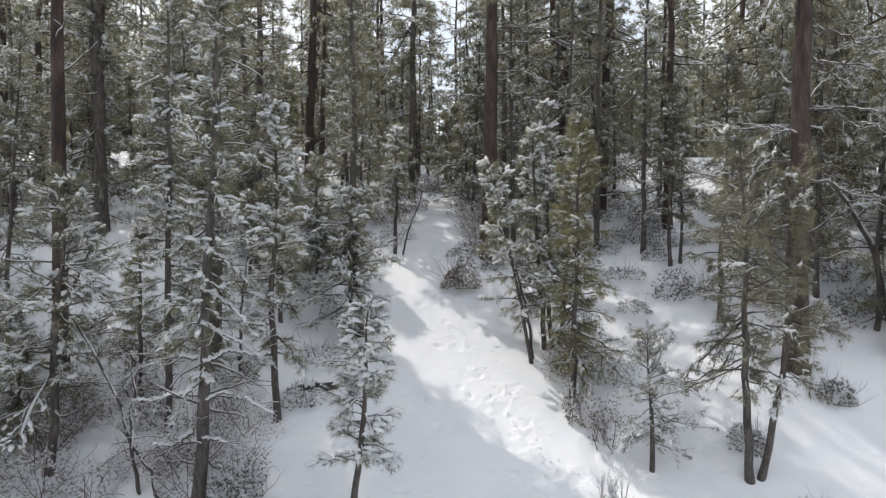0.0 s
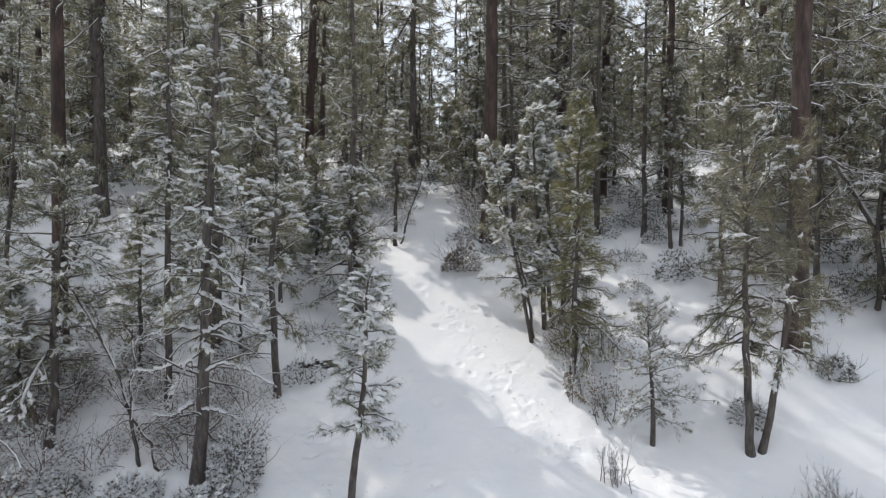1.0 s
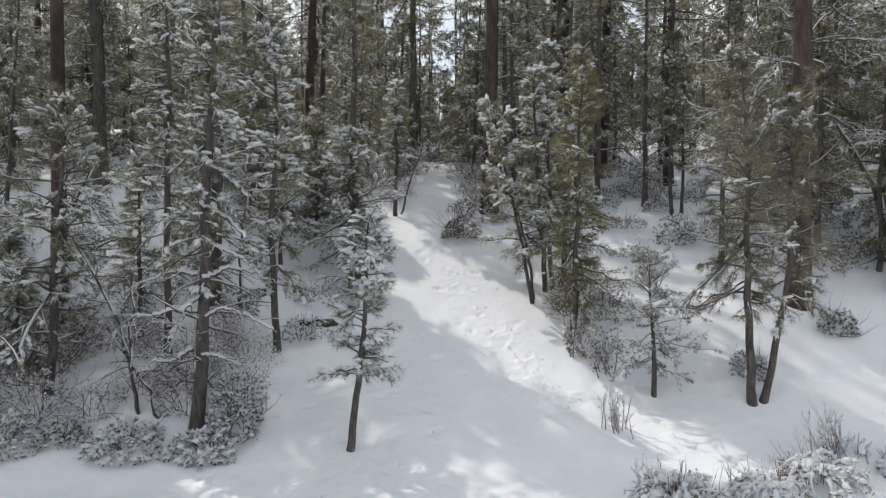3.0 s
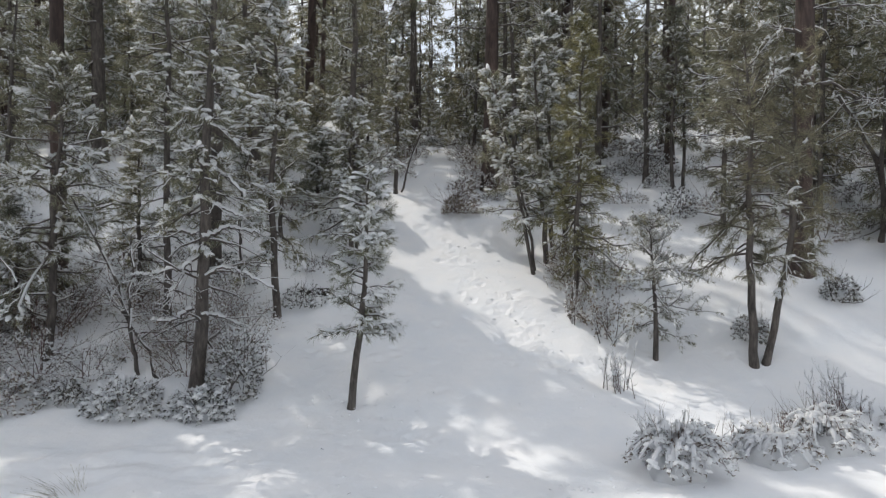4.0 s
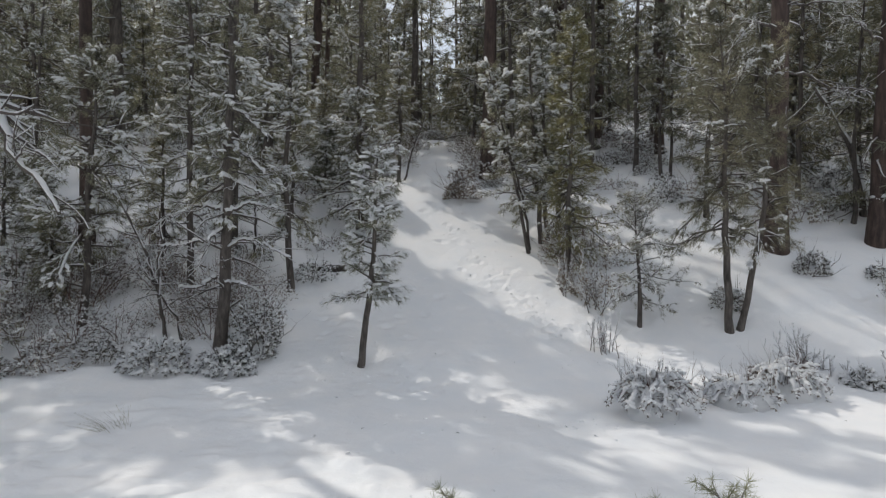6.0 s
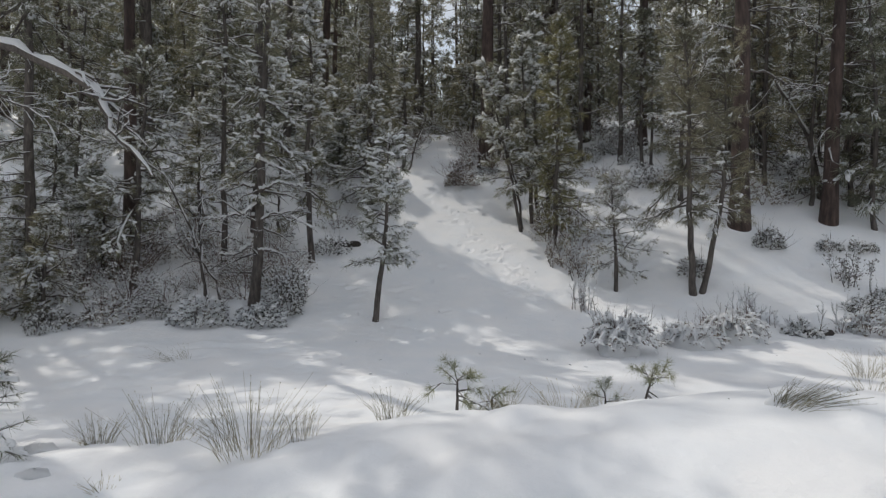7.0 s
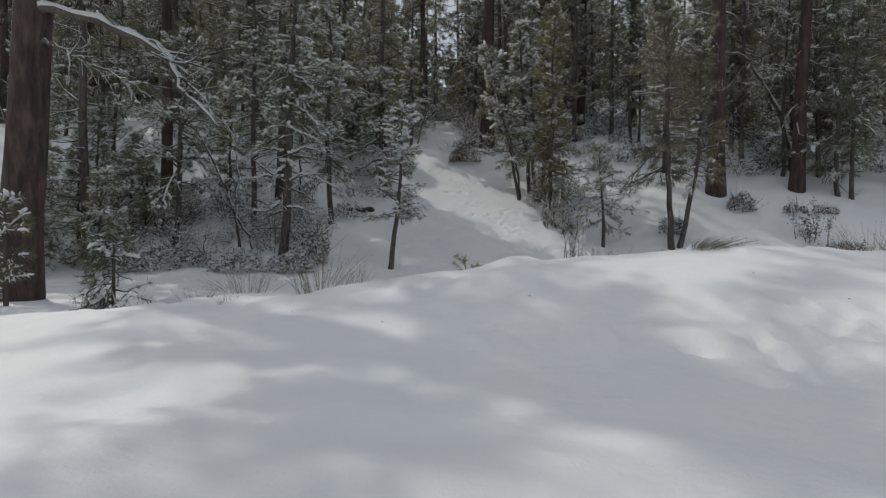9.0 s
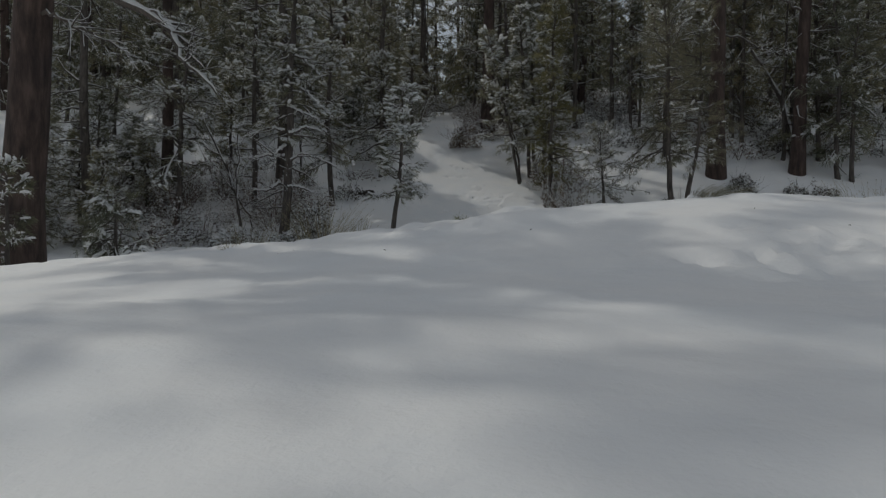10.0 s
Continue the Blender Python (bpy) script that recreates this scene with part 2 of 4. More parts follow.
def make_ground():
    rng = np.random.default_rng(5)
    gx, gy = axis(-10, 12, 0.12, -1500, 1500, (-1.8, 4.8)), axis(-7, 25, 0.12, -400, 1500, (15.6, 24.0))
    X, Y = np.meshgrid(gx, gy)
    Z = height(X, Y)
    # boot tracks and pits of snow that fell from the boughs
    pits = []
    for line in range(4):
        off = (-0.7, -0.2, 0.25, 0.8)[line]
        for k in range(26):
            y = 28.5 - k * 0.48 + rng.normal(0, 0.1)
            cx = np.interp(y, [14, 18, 22, 28], [3.4, 1.7, 0.2, -0.6]) + off + (0.11 if k % 2 else -0.11) + rng.normal(0, 0.25)
            if y > 16.5 and rng.uniform() < 0.5:
                pits.append((cx, y, rng.uniform(0.1, 0.17), rng.uniform(0.1, 0.18), rng.uniform(0.02, 0.055)))
    for k in range(220):
        pits.append((rng.uniform(-5, 0), rng.uniform(13, 20), rng.uniform(0.07, 0.16), rng.uniform(0.07, 0.16), rng.uniform(-0.03, 0.05)))
    for k in range(160):
        pits.append((rng.normal(2.9, 0.75), rng.normal(-1.75, 0.45), rng.uniform(0.07, 0.15), rng.uniform(0.07, 0.15), rng.uniform(-0.015, 0.06)))
    for k in range(120):
        pits.append((rng.uniform(4, 12), rng.uniform(14, 19), rng.uniform(0.08, 0.2), rng.uniform(0.08, 0.2), rng.uniform(-0.03, 0.05)))
    for cx, cy, rx, ry, depth in pits:
        i0, i1 = np.searchsorted(gx, (cx - 0.7, cx + 0.7))
        j0, j1 = np.searchsorted(gy, (cy - 0.7, cy + 0.7))
        d = ((X[j0:j1, i0:i1] - cx) / rx) ** 2 + ((Y[j0:j1, i0:i1] - cy) / ry) ** 2
        Z[j0:j1, i0:i1] -= depth * (np.exp(-d) - 0.2 * np.exp(-((np.sqrt(d) - 1.7) ** 2) * 3))
    # broken crust under the trees and along the trail
    rough = np.exp(-((X - np.interp(Y, [14, 18, 22, 28], [4.2, 2.5, 1.2, 0.3])) / 1.0) ** 2) * step(15, 16.5, Y) * (1 - step(23.5, 25, Y)) * step(-0.25, 0.35, wave(X, Y, 0.8, 21))
    Z += rough * (wave(X, Y, 0.34, 22) * 0.05 + np.abs(wave(X, Y, 0.17, 23)) * 0.045 - 0.014)
    # wind-rippled crust on the gully floor and the bank's lip
    crust = step(-2.5, -0.5, -X) * step(4.5, 7, Y) * (1 - step(12.5, 14, Y)) * step(-0.3, 0.3, wave(X, Y, 1.7, 31))
    Z += crust * (np.abs(wave(X, Y * 1.6, 0.55, 32)) * 0.09 + np.abs(wave(X, Y, 0.26, 33)) * 0.035)
    lip = step(0.0, 1.0, Y) * (1 - step(2.6, 3.6, Y)) * step(-0.5, 0.3, wave(X, Y, 1.3, 34))
    Z += lip * (np.abs(wave(X, Y, 0.42, 35)) * 0.08 + wave(X, Y, 0.24, 36) * 0.015)
    nx, ny = len(gx), len(gy)
    i, j = np.meshgrid(np.arange(nx - 1), np.arange(ny - 1))
    a = (j * nx + i).ravel()
    b = Build()
    b.add(np.stack([X, Y, Z], -1), np.concatenate([np.stack([a, a + 1, a + nx + 1], -1), np.stack([a, a + nx + 1, a + nx], -1)]))
    ground = new("ground", b.mesh("ground", SNOW))
    tagged(ground, "fresh powder snow over a gully, bank and trail", "snow", kind="structure")


make_ground()


# ---- trees ----
def pine(x, y, tall, girth, crown_from, reach, seed, lean=(0.0, 0.0), sway=(0.0, 0.0), limbs=70, fan=9, tuft=(0.19, 0.0125, 12),
         snow=0.5, snags=0, bark=None, needles=None, label="", name="pine_tree", group="", shape="cone", rise=10.0, sides=10, place=True, far=False, cap=1.0):
    """One pine: trunk, branches, needles and the snow on them. Lengths in metres, girth is the trunk's diameter."""
    rng = np.random.default_rng(seed)
    root = new(name)
    if place:
        root.location = at(x, y, 0.05)
    trunk, wood, leaf, white = Build(), Build(), Build(), Build()
    n = 16
    t = np.linspace(0, 1, n)
    wob = np.cumsum(rng.normal(0, 0.012, (n, 2)), 0) * min(tall, 8) * 0.35
    wob -= wob[:1]
    line = np.stack([lean[0] * t + sway[0] * np.sin(np.pi * t) + wob[:, 0], lean[1] * t + sway[1] * np.sin(np.pi * t) + wob[:, 1], t * tall - 0.15], -1)
    rad = girth / 2 * (1 - t) ** 0.8 + 0.012
    rad[0] *= 1.28
    tube(trunk, line, rad, sides)

    def on_trunk(h):
        return np.array([np.interp(h, line[:, 2], line[:, k]) for k in range(3)]), float(np.interp(h, line[:, 2], rad))

    P, D, load, phase = [], [], [], rng.uniform(0, 6.28)
    for b in range(limbs):
        u = (b + rng.uniform(0, 1)) / limbs
        h = crown_from + (tall - crown_from) * u ** 0.95
        p0, r0 = on_trunk(min(h, tall - 0.05))
        if shape == "cone":
            long = reach * (1.02 - u) ** 0.7 * rng.uniform(0.35, 1.15) * (0.55 + 0.45 * step(0, 0.15, u))
        elif shape == "round":
            long = reach * math.sqrt(max(0.04, 1 - (2 * (u * 0.9) - 0.7) ** 2)) * rng.uniform(0.45, 1.1)
        else:
            long = reach * (0.85 - 0.45 * u) * rng.uniform(0.45, 1.15)
        az = rng.uniform(0, 6.283)
        long *= 0.8 + 0.35 * math.sin(2 * az + phase + h * 0.7) + 0.2 * math.sin(az * 3 - h * 1.3 + phase)
        long = max(long, 0.18)
        el = radians(rise * (u * 4.2 - 0.9) + rng.normal(0, 20))
        s = np.linspace(0, 1, 6)
        sag = -rng.uniform(0.1, 0.45) * long * s ** 2 * (1 - u) + rng.uniform(0.0, 0.2) * long * s ** 3
        kink = rng.normal(0, 0.075, (6, 2)) * long * s[:, None]
        flat = np.stack([np.cos(az) * np.cos(el) * long * s - np.sin(az) * kink[:, 0], np.sin(az) * np.cos(el) * long * s + np.cos(az) * kink[:, 0],
                         np.sin(el) * long * s + sag + kink[:, 1] * 0.6], -1)
        pts = p0 + flat
        br = min(r0 * 0.55, 0.012 + long * 0.014) * (1 - 0.75 * s)
        tube(wood, pts[::2] if far else pts, br[::2] if far else br, 3 if far else 4, cap=not far)
        laden = rng.uniform() < snow * (0.4 + 0.35 * cap)
        if snow > 0.12 and (laden or rng.uniform() < 0.14):
            tube(white, pts[2:5:2] if far else pts[1:5], np.maximum((br[2:5:2] if far else br[1:5]) * 1.0, 0.011) * (0.75 + snow * 0.6) * rng.uniform(0.4, 1.9, 2 if far else 4), 3 if far else 4, 0.8, 0.75, cap=not far)
        way = unit(np.gradient(pts, axis=0))
        for k in range(fan):
            v = 0.3 + 0.7 * (k + rng.uniform(0, 1)) / fan
            q = np.array([np.interp(v, s, pts[:, c]) for c in range(3)])
            w = np.array([np.interp(v, s, way[:, c]) for c in range(3)])
            side = np.cross(w, (0, 0, 1.0)) * (1 if k % 2 else -1)
            d = unit(w * 0.75 + side * rng.uniform(0.2, 1.0) + np.array([0, 0, rng.normal(0.0, 0.3)]))
            ln = (0.16 + 0.34 * long * (1.15 - v)) * rng.uniform(0.7, 1.2)
            tip = q + d * ln
            tip[2] -= 0.12 * ln
            twig = [q, (q + tip) / 2 + (0, 0, 0.03 * ln), tip]
            if not far:
                tube(wood, twig[::2], [0.008, 0.004], 3, cap=False)
            if not far and rng.uniform() < (0.6 if laden else 0.1):
                tube(white, twig, np.array([0.008, 0.017, 0.008]) * rng.uniform(0.6, 1.4) * (0.7 + 0.3 * cap), 3, 0.8, 0.8, cap=False)
            for g in ((0.55, 1.0) if ln < 0.45 or far else (0.4, 0.7, 1.0)):
                P.append(q + (tip - q) * g)
                D.append(d)
                load.append(laden and v > 0.42)
        P.append(pts[-1])
        D.append(way[-1])
        load.append(laden)
    P, D = np.array(P), np.array(D)
    tufts(leaf, P, D + np.array([0, 0, 0.1]), tuft[0], tuft[1], tuft[2], rng, 0.75, 0.35)
    # the laden boughs carry feathery pads of snow towards their tips, the others a dusting
    keep = rng.uniform(0, 1, len(P)) < np.where(load, 0.85, 0.12 * snow)
    q, w = P[keep] + np.array([0, 0, 0.025]), D[keep]
    tufts(white, q, w * np.array([1, 1, 0.5]) + np.array([0, 0, 0.1]), tuft[0] * 0.75, tuft[0] * (0.14 + 0.06 * cap), 4, rng, 0.5, 0.3, 0.8)
    thick = rng.uniform(0, 1, len(q)) < (0.28 if far else 0.55) * min(cap, 2)
    q, w = q[thick] + w[thick] * tuft[0] * 0.25, w[thick]
    lumps(white, q, rng.uniform(0.35, 1.0, len(q)) ** 1.5 * (0.036 + tuft[0] * 0.13) * (0.65 + 0.35 * cap), rng, w + rng.normal(0, 0.35, w.shape), 2.1, 0.8, 0 if far else 1)
    for b in range(snags):
        h = rng.uniform(0.18, 1.0) * crown_from + 0.3
        p0, r0 = on_trunk(h)
        az, long = rng.uniform(0, 6.28), rng.uniform(0.35, 1.0) * min(reach, 2.2)
        dead, ridge = Build(), Build()
        bare_limb(dead, ridge, p0, az, radians(rng.normal(4, 14)), long, min(0.03, r0 * 0.4), rng, snow > 0.15, 1)
        limb = part("bare_limb", dead, BARK_TWIG, root)
        if ridge.n:
            part("limb_snow", ridge, BOUGH_SNOW, limb, "snow ridge on a bare limb")
    part("trunk", trunk, bark or BARK_DARK, root)
    part("branchwork", wood, BARK_TWIG if girth < 0.3 else (bark or BARK_DARK), root, kind="stuff")
    part("foliage", leaf, needles or NEEDLES, root, smooth=False, kind="stuff")
    if white.n:
        part("snow", white, BOUGH_SNOW, root, "fresh snow lying on the boughs", kind="stuff")
    tagged(root, label, "pine tree", group)
    return root


def bare_limb(wood, white, p0, az, el, long, r, rng, snowy, depth=2):
    """A leafless crooked limb with side twigs and a ridge of snow."""
    n = 6 if depth else 4
    pts = [np.array(p0, float)]
    for k in range(n - 1):
        az += rng.normal(0, 0.22)
        el += rng.normal(0, 0.17)
        pts.append(pts[-1] + long / (n - 1) * np.array([math.cos(az) * math.cos(el), math.sin(az) * math.cos(el), math.sin(el)]))
    pts = np.array(pts)
    rr = np.linspace(r, r * 0.3, n)
    tube(wood, pts, rr, 3 if depth < 1 else 4, cap=False)
    if snowy and (depth or rng.uniform() < 0.35):
        tube(white, pts, np.maximum(rr * 1.15, 0.009) * rng.uniform(0.8, 1.5, n), 3, 0.85, 0.85, cap=False)
    if depth:
        for k in range(3 + depth):
            i = rng.integers(1, n)
            bare_limb(wood, white, pts[i], az + rng.choice((-1, 1)) * rng.uniform(0.4, 1.1), el + rng.normal(0.1, 0.35), long * rng.uniform(0.25, 0.5), rr[i] * 0.6, rng, snowy, depth - 1)


def spindly_pine(x, y, tall, girth, seed):
    """A half-dead little pine: a thin stem and drooping sprays of fine twigs with few needles."""
    rng = np.random.default_rng(seed)
    root = new("pine_tree")
    root.location = at(x, y, 0.05)
    trunk, wood, white, leaf = Build(), Build(), Build(), Build()
    t = np.linspace(0, 1, 12)
    line = np.stack([-0.12 * t + 0.05 * np.sin(t * 5), 0.04 * np.sin(t * 4), t * tall - 0.15], -1)
    tube(trunk, line, girth / 2 * (1 - t) ** 0.9 + 0.01, 8)
    tips = []
    for k in range(44):
        h = 0.8 + (tall - 0.95) * ((k + rng.uniform(0, 1)) / 44) ** 0.9
        u = (h - 0.8) / (tall - 0.8)
        p0 = np.array([np.interp(h, line[:, 2], line[:, c]) for c in range(3)])
        long = (1.5 - 0.85 * u) * rng.uniform(0.5, 1.05) * (0.7 if u < 0.1 else 1)
        low = wood.n
        bare_limb(wood, white, p0, rng.uniform(0, 6.28), radians(-14 + 52 * u + rng.normal(0, 13)), long, 0.016, rng, True, 2)
        made = np.concatenate(wood.v)[low:]
        tips.append(made[rng.integers(0, len(made), 48)])
    tips = np.concatenate(tips)
    out = unit((tips - np.array([0, 0, tall * 0.5])) * np.array([1, 1, 0.4]))
    tufts(leaf, tips, out, 0.1, 0.007, 8, rng, 0.9, 0.5)
    some = rng.uniform(0, 1, len(tips)) < 0.3
    tufts(white, tips[some] + np.array([0, 0, 0.02]), out[some], 0.09, 0.03, 4, rng, 0.6, 0.3, 0.7)
    lumps(white, tips[some][::3] + np.array([0, 0, 0.02]), rng.uniform(0.018, 0.045, len(tips[some][::3])), rng, out[some][::3], 1.5, 0.7, 0)
    part("trunk", trunk, BARK_DARK, root)
    part("branchwork", wood, BARK_TWIG, root, kind="stuff")
    part("foliage", leaf, NEEDLES_RUST, root, smooth=False, kind="stuff")
    part("snow", white, BOUGH_SNOW, root, "fresh snow lying on the twigs", kind="stuff")
    return tagged(root, "sparse spindly little pine with bare twigs", "pine tree")


SNOWY = "snow-laden young ponderosa pine on the snowy slope"
SLIM = "slim dark-barked pine with snow-dusted boughs"
TALL = "tall ponderosa pine with reddish plated bark"

# the lone young pine beside the trail
pine(-2.09, 14.66, 5.2, 0.16, 1.6, 1.0, 11, (0.42, 0.1), shape="round", limbs=58, fan=5, tuft=(0.19, 0.01, 16), snow=0.8, cap=2.2, label="small snow-caked ponderosa pine standing alone by the trail", rise=7)
# the grove on the near side of the trail
grove = pine(-5.73, 15.35, 12.5, 0.3, 3.4, 1.7, 12, (0.7, 0), limbs=95, snow=0.75, cap=1.5, snags=12, label="straight pine with bare snow-lined lower limbs")
pine(-9.68, 16.25, 7.2, 0.2, 2.0, 1.9, 13, (0.3, -0.2), shape="round", limbs=82, fan=10, snow=0.6, cap=1.5, snags=5, label="bushy pine with drooping snowy boughs")
pine(-12.56, 16.21, 18.5, 0.31, 8.0, 3.0, 14, (-0.25, 0), (-0.1, 0), limbs=125, fan=9, snow=0.4, snags=16, shape="round", label=SLIM)
pine(-7.33, 17.69, 12.8, 0.18, 2.6, 1.7, 15, (0.05, 0), limbs=85, snow=0.7, cap=1.4, snags=8, label=SLIM)
pine(-6.96, 20.22, 26, 0.36, 11, 2.6, 16, (0.3, 0), limbs=90, snow=0.65, cap=1.4, snags=16, label=SLIM)
pine(-4.62, 18.5, 8.8, 0.2, 1.6, 2.0, 17, (0.25, 0), limbs=80, fan=10, snow=0.7, cap=1.9, label=SNOWY)
pine(-6.78, 24.07, 14, 0.38, 2.5, 2.1, 18, (0.05, 0), limbs=105, snow=0.5, snags=6, label=SLIM)
pine(-14.15, 27.8, 19, 0.52, 6.0, 2.4, 19, (-0.2, 0), limbs=80, snow=0.35, snags=5, label="dark straight pine trunk with high crown")
pine(-3.12, 22.09, 5.2, 0.17, 1.0, 1.7, 20, (0.2, 0), shape="round", limbs=70, fan=9, snow=0.75, cap=1.9, label=SNOWY)
pine(-2.85, 22.88, 14, 0.28, 3.6, 1.4, 21, (-0.25, 0), limbs=95, snow=0.45, snags=4, label=SLIM)
pine(-2.01, 28.38, 5.6, 0.17, 2.2, 1.0, 22, (-0.1, 0), limbs=45, fan=7, snow=0.6, cap=1.9, label=SNOWY)
for k, (tx, ty, th, tr) in enumerate([(-13.6, 15.0, 5.2, 1.6), (-11.3, 17.6, 2.8, 1.3), (-8.5, 18.7, 5.0, 1.5), (-11.5, 14.6, 3.2, 1.3), (-15.0, 17.5, 7.5, 1.9), (-14.8, 13.0, 4.6, 1.7), (-17.0, 15.6, 6.5, 1.9), (-13.0, 13.3, 3.0, 1.4), (-17.8, 12.8, 5.5, 1.8), (-12.4, 18.9, 3.0, 1.5), (-13.4, 17.0, 3.4, 1.6), (-14.6, 20.6, 3.6, 1.6)]):
    pine(tx, ty, th, 0.12, 0.4, tr, 120 + k, (0.1, 0), limbs=62, fan=9, tuft=(0.17, 0.011, 9), snow=0.5, cap=1.3, rise=6, label="bushy young pine crowding under the taller trees")
for k, (tx, ty, th, tr) in enumerate([(-5.4, 22.2, 5.0, 1.5), (-4.7, 24.6, 3.0, 1.3), (-3.7, 26.6, 2.4, 1.1), (-8.6, 22.6, 6.0, 1.6), (-6.3, 26.6, 3.2, 1.4), (-5.4, 28.4, 3.4, 1.4)]):
    pine(tx, ty, th, 0.13, 0.6, tr, 160 + k, (0.1, 0), limbs=60, fan=8, snow=0.55, cap=1.5, label=SNOWY)
# the clump on the far side of the trail
pine(2.88, 21.37, 6.4, 0.11, 1.6, 1.6, 31, (-1.5, 0.3), cap=1.7, limbs=62, snow=0.75, label="leaning young pine arching towards the trail")
pine(3.39, 22.09, 7.4, 0.16, 1.6, 1.6, 32, (-0.5, 0), limbs=60, snow=0.75, cap=1.7, label=SLIM)
pine(3.61, 22.19, 8.2, 0.14, 1.6, 1.5, 33, (-0.25, 0.2), limbs=62, snow=0.75, cap=1.7, label=SLIM)
pine(3.9, 22.33, 7.0, 0.16, 1.2, 1.6, 34, (0.2, 0), limbs=60, snow=0.7, cap=1.7, label=SLIM)
pine(3.82, 19.73, 8.2, 0.16, 0.9, 1.7, 35, (0.05, 0), limbs=130, fan=10, tuft=(0.17, 0.008, 15), snow=0.3, needles=NEEDLES_GOLD, label="young pine with yellowish needles and patchy snow")
spindly_pine(5.32, 16.83, 3.75, 0.13, 36)
pine(7.59, 16.3, 8.4, 0.2, 2.5, 2.1, 37, (-0.1, 0), shape="round", rise=13, limbs=76, fan=9, tuft=(0.21, 0.0075, 19), snow=0.22, needles=NEEDLES_RUST, label="twin-stemmed pine with wide feathery crown")
pine(7.82, 16.33, 7.6, 0.17, 2.4, 1.9, 38, (0.75, 0.2), (0.4, 0), shape="round", rise=13, limbs=58, fan=9, tuft=(0.21, 0.0075, 19), snow=0.22, needles=NEEDLES_RUST, label="curved stem leaning out from its straight twin")
# slim trees added to shade the slope
for k, (tx, ty, th) in enumerate([(5.0, 27.8, 15), (6.6, 28.6, 16), (2.9, 31.0, 17), (8.2, 27.4, 14)]):
    pine(tx, ty, th, 0.2 + 0.02 * (k % 3), 2.6, 1.6, 90 + k, (0.2 - 0.1 * k, 0), limbs=72, fan=7, snow=0.45, snags=6, label=SLIM)
# two tall pines added so their out-of-view crowns shade bank and gully floor
pine(-17.5, 20.6, 34, 0.5, 11.5, 3.1, 97, (0.2, 0), shape="round", limbs=125, fan=9, tuft=(0.26, 0.014, 12), snow=0.35, snags=6, bark=BARK_RED, label=TALL, sides=12)
pine(-11.3, 19.6, 31, 0.44, 20.5, 3.3, 98, (0.1, 0), shape="round", limbs=72, fan=9, tuft=(0.26, 0.014, 12), snow=0.35, snags=12, bark=BARK_RED, label=TALL, sides=12)
for k, (tx, ty, th) in enumerate([(13.9, 25.2, 11), (9.3, 22.4, 9), (13.2, 23.6, 12.5), (15.6, 21.6, 10)]):
    pine(tx, ty, th, 0.18, 1.6, 1.9, 140 + k, (0.1, 0), limbs=85, fan=8, snow=0.25, snags=4, needles=NEEDLES_RUST, label="slim pine with brownish fading needles")
# big ponderosas
right_giant = pine(10.48, 19.75, 26, 0.64, 10.5, 3.4, 41, (0.35, 0), limbs=90, fan=10, tuft=(0.24, 0.011, 14), snow=0.3, snags=8, bark=BARK_RED, label=TALL, sides=16)
slope_giant = pine(13.92, 20.17, 25, 0.52, 9.5, 3.2, 42, (0.9, 0), limbs=85, fan=10, tuft=(0.24, 0.011, 14), snow=0.3, snags=8, bark=BARK_RED, label=TALL, sides=16)
pine(18.6, 26.5, 24, 0.62, 8.5, 3.2, 43, (0.2, 0), limbs=80, fan=9, tuft=(0.26, 0.014, 12), snow=0.3, snags=7, bark=BARK_RED, label=TALL, sides=14)
pine(-1.75, 38.0, 23, 0.42, 8.0, 3.2, 88, (0.2, 0), limbs=110, fan=8, tuft=(0.32, 0.024, 10), snow=0.4, snags=4, label=SLIM)
trail_giant = pine(1.97, 28.87, 26, 0.68, 10.5, 3.2, 44, (0.15, 0), limbs=100, fan=9, tuft=(0.26, 0.014, 12), snow=0.35, snags=8, bark=BARK_RED, label=TALL, sides=14)
back_giant = pine(5.9, 33.0, 27, 0.68, 9.5, 3.3, 45, (0.3, 0), limbs=95, fan=9, tuft=(0.28, 0.016, 12), snow=0.35, snags=7, bark=BARK_RED, label=TALL, sides=14)
pine(15.71, 19.44, 7.5, 0.16, 2.0, 1.5, 46, (0.1, 0), limbs=60, snow=0.35, label=SLIM)
pine(8.81, 25.84, 7.0, 0.14, 2.0, 1.3, 47, limbs=50, fan=7, snow=0.4, label=SLIM)
pine(9.2, 25.9, 6.0, 0.12, 1.8, 1.1, 48, limbs=45, fan=7, snow=0.4, label=SLIM)
big = pine(-10.66, 9.1, 29, 0.98, 13.2, 4.9, 49, (2.8, 0), shape="round", limbs=105, fan=15, tuft=(0.32, 0.034, 14), snow=0.3, snags=0, bark=BARK_RED, label="massive old ponderosa with snow-covered bare limbs", sides=20)


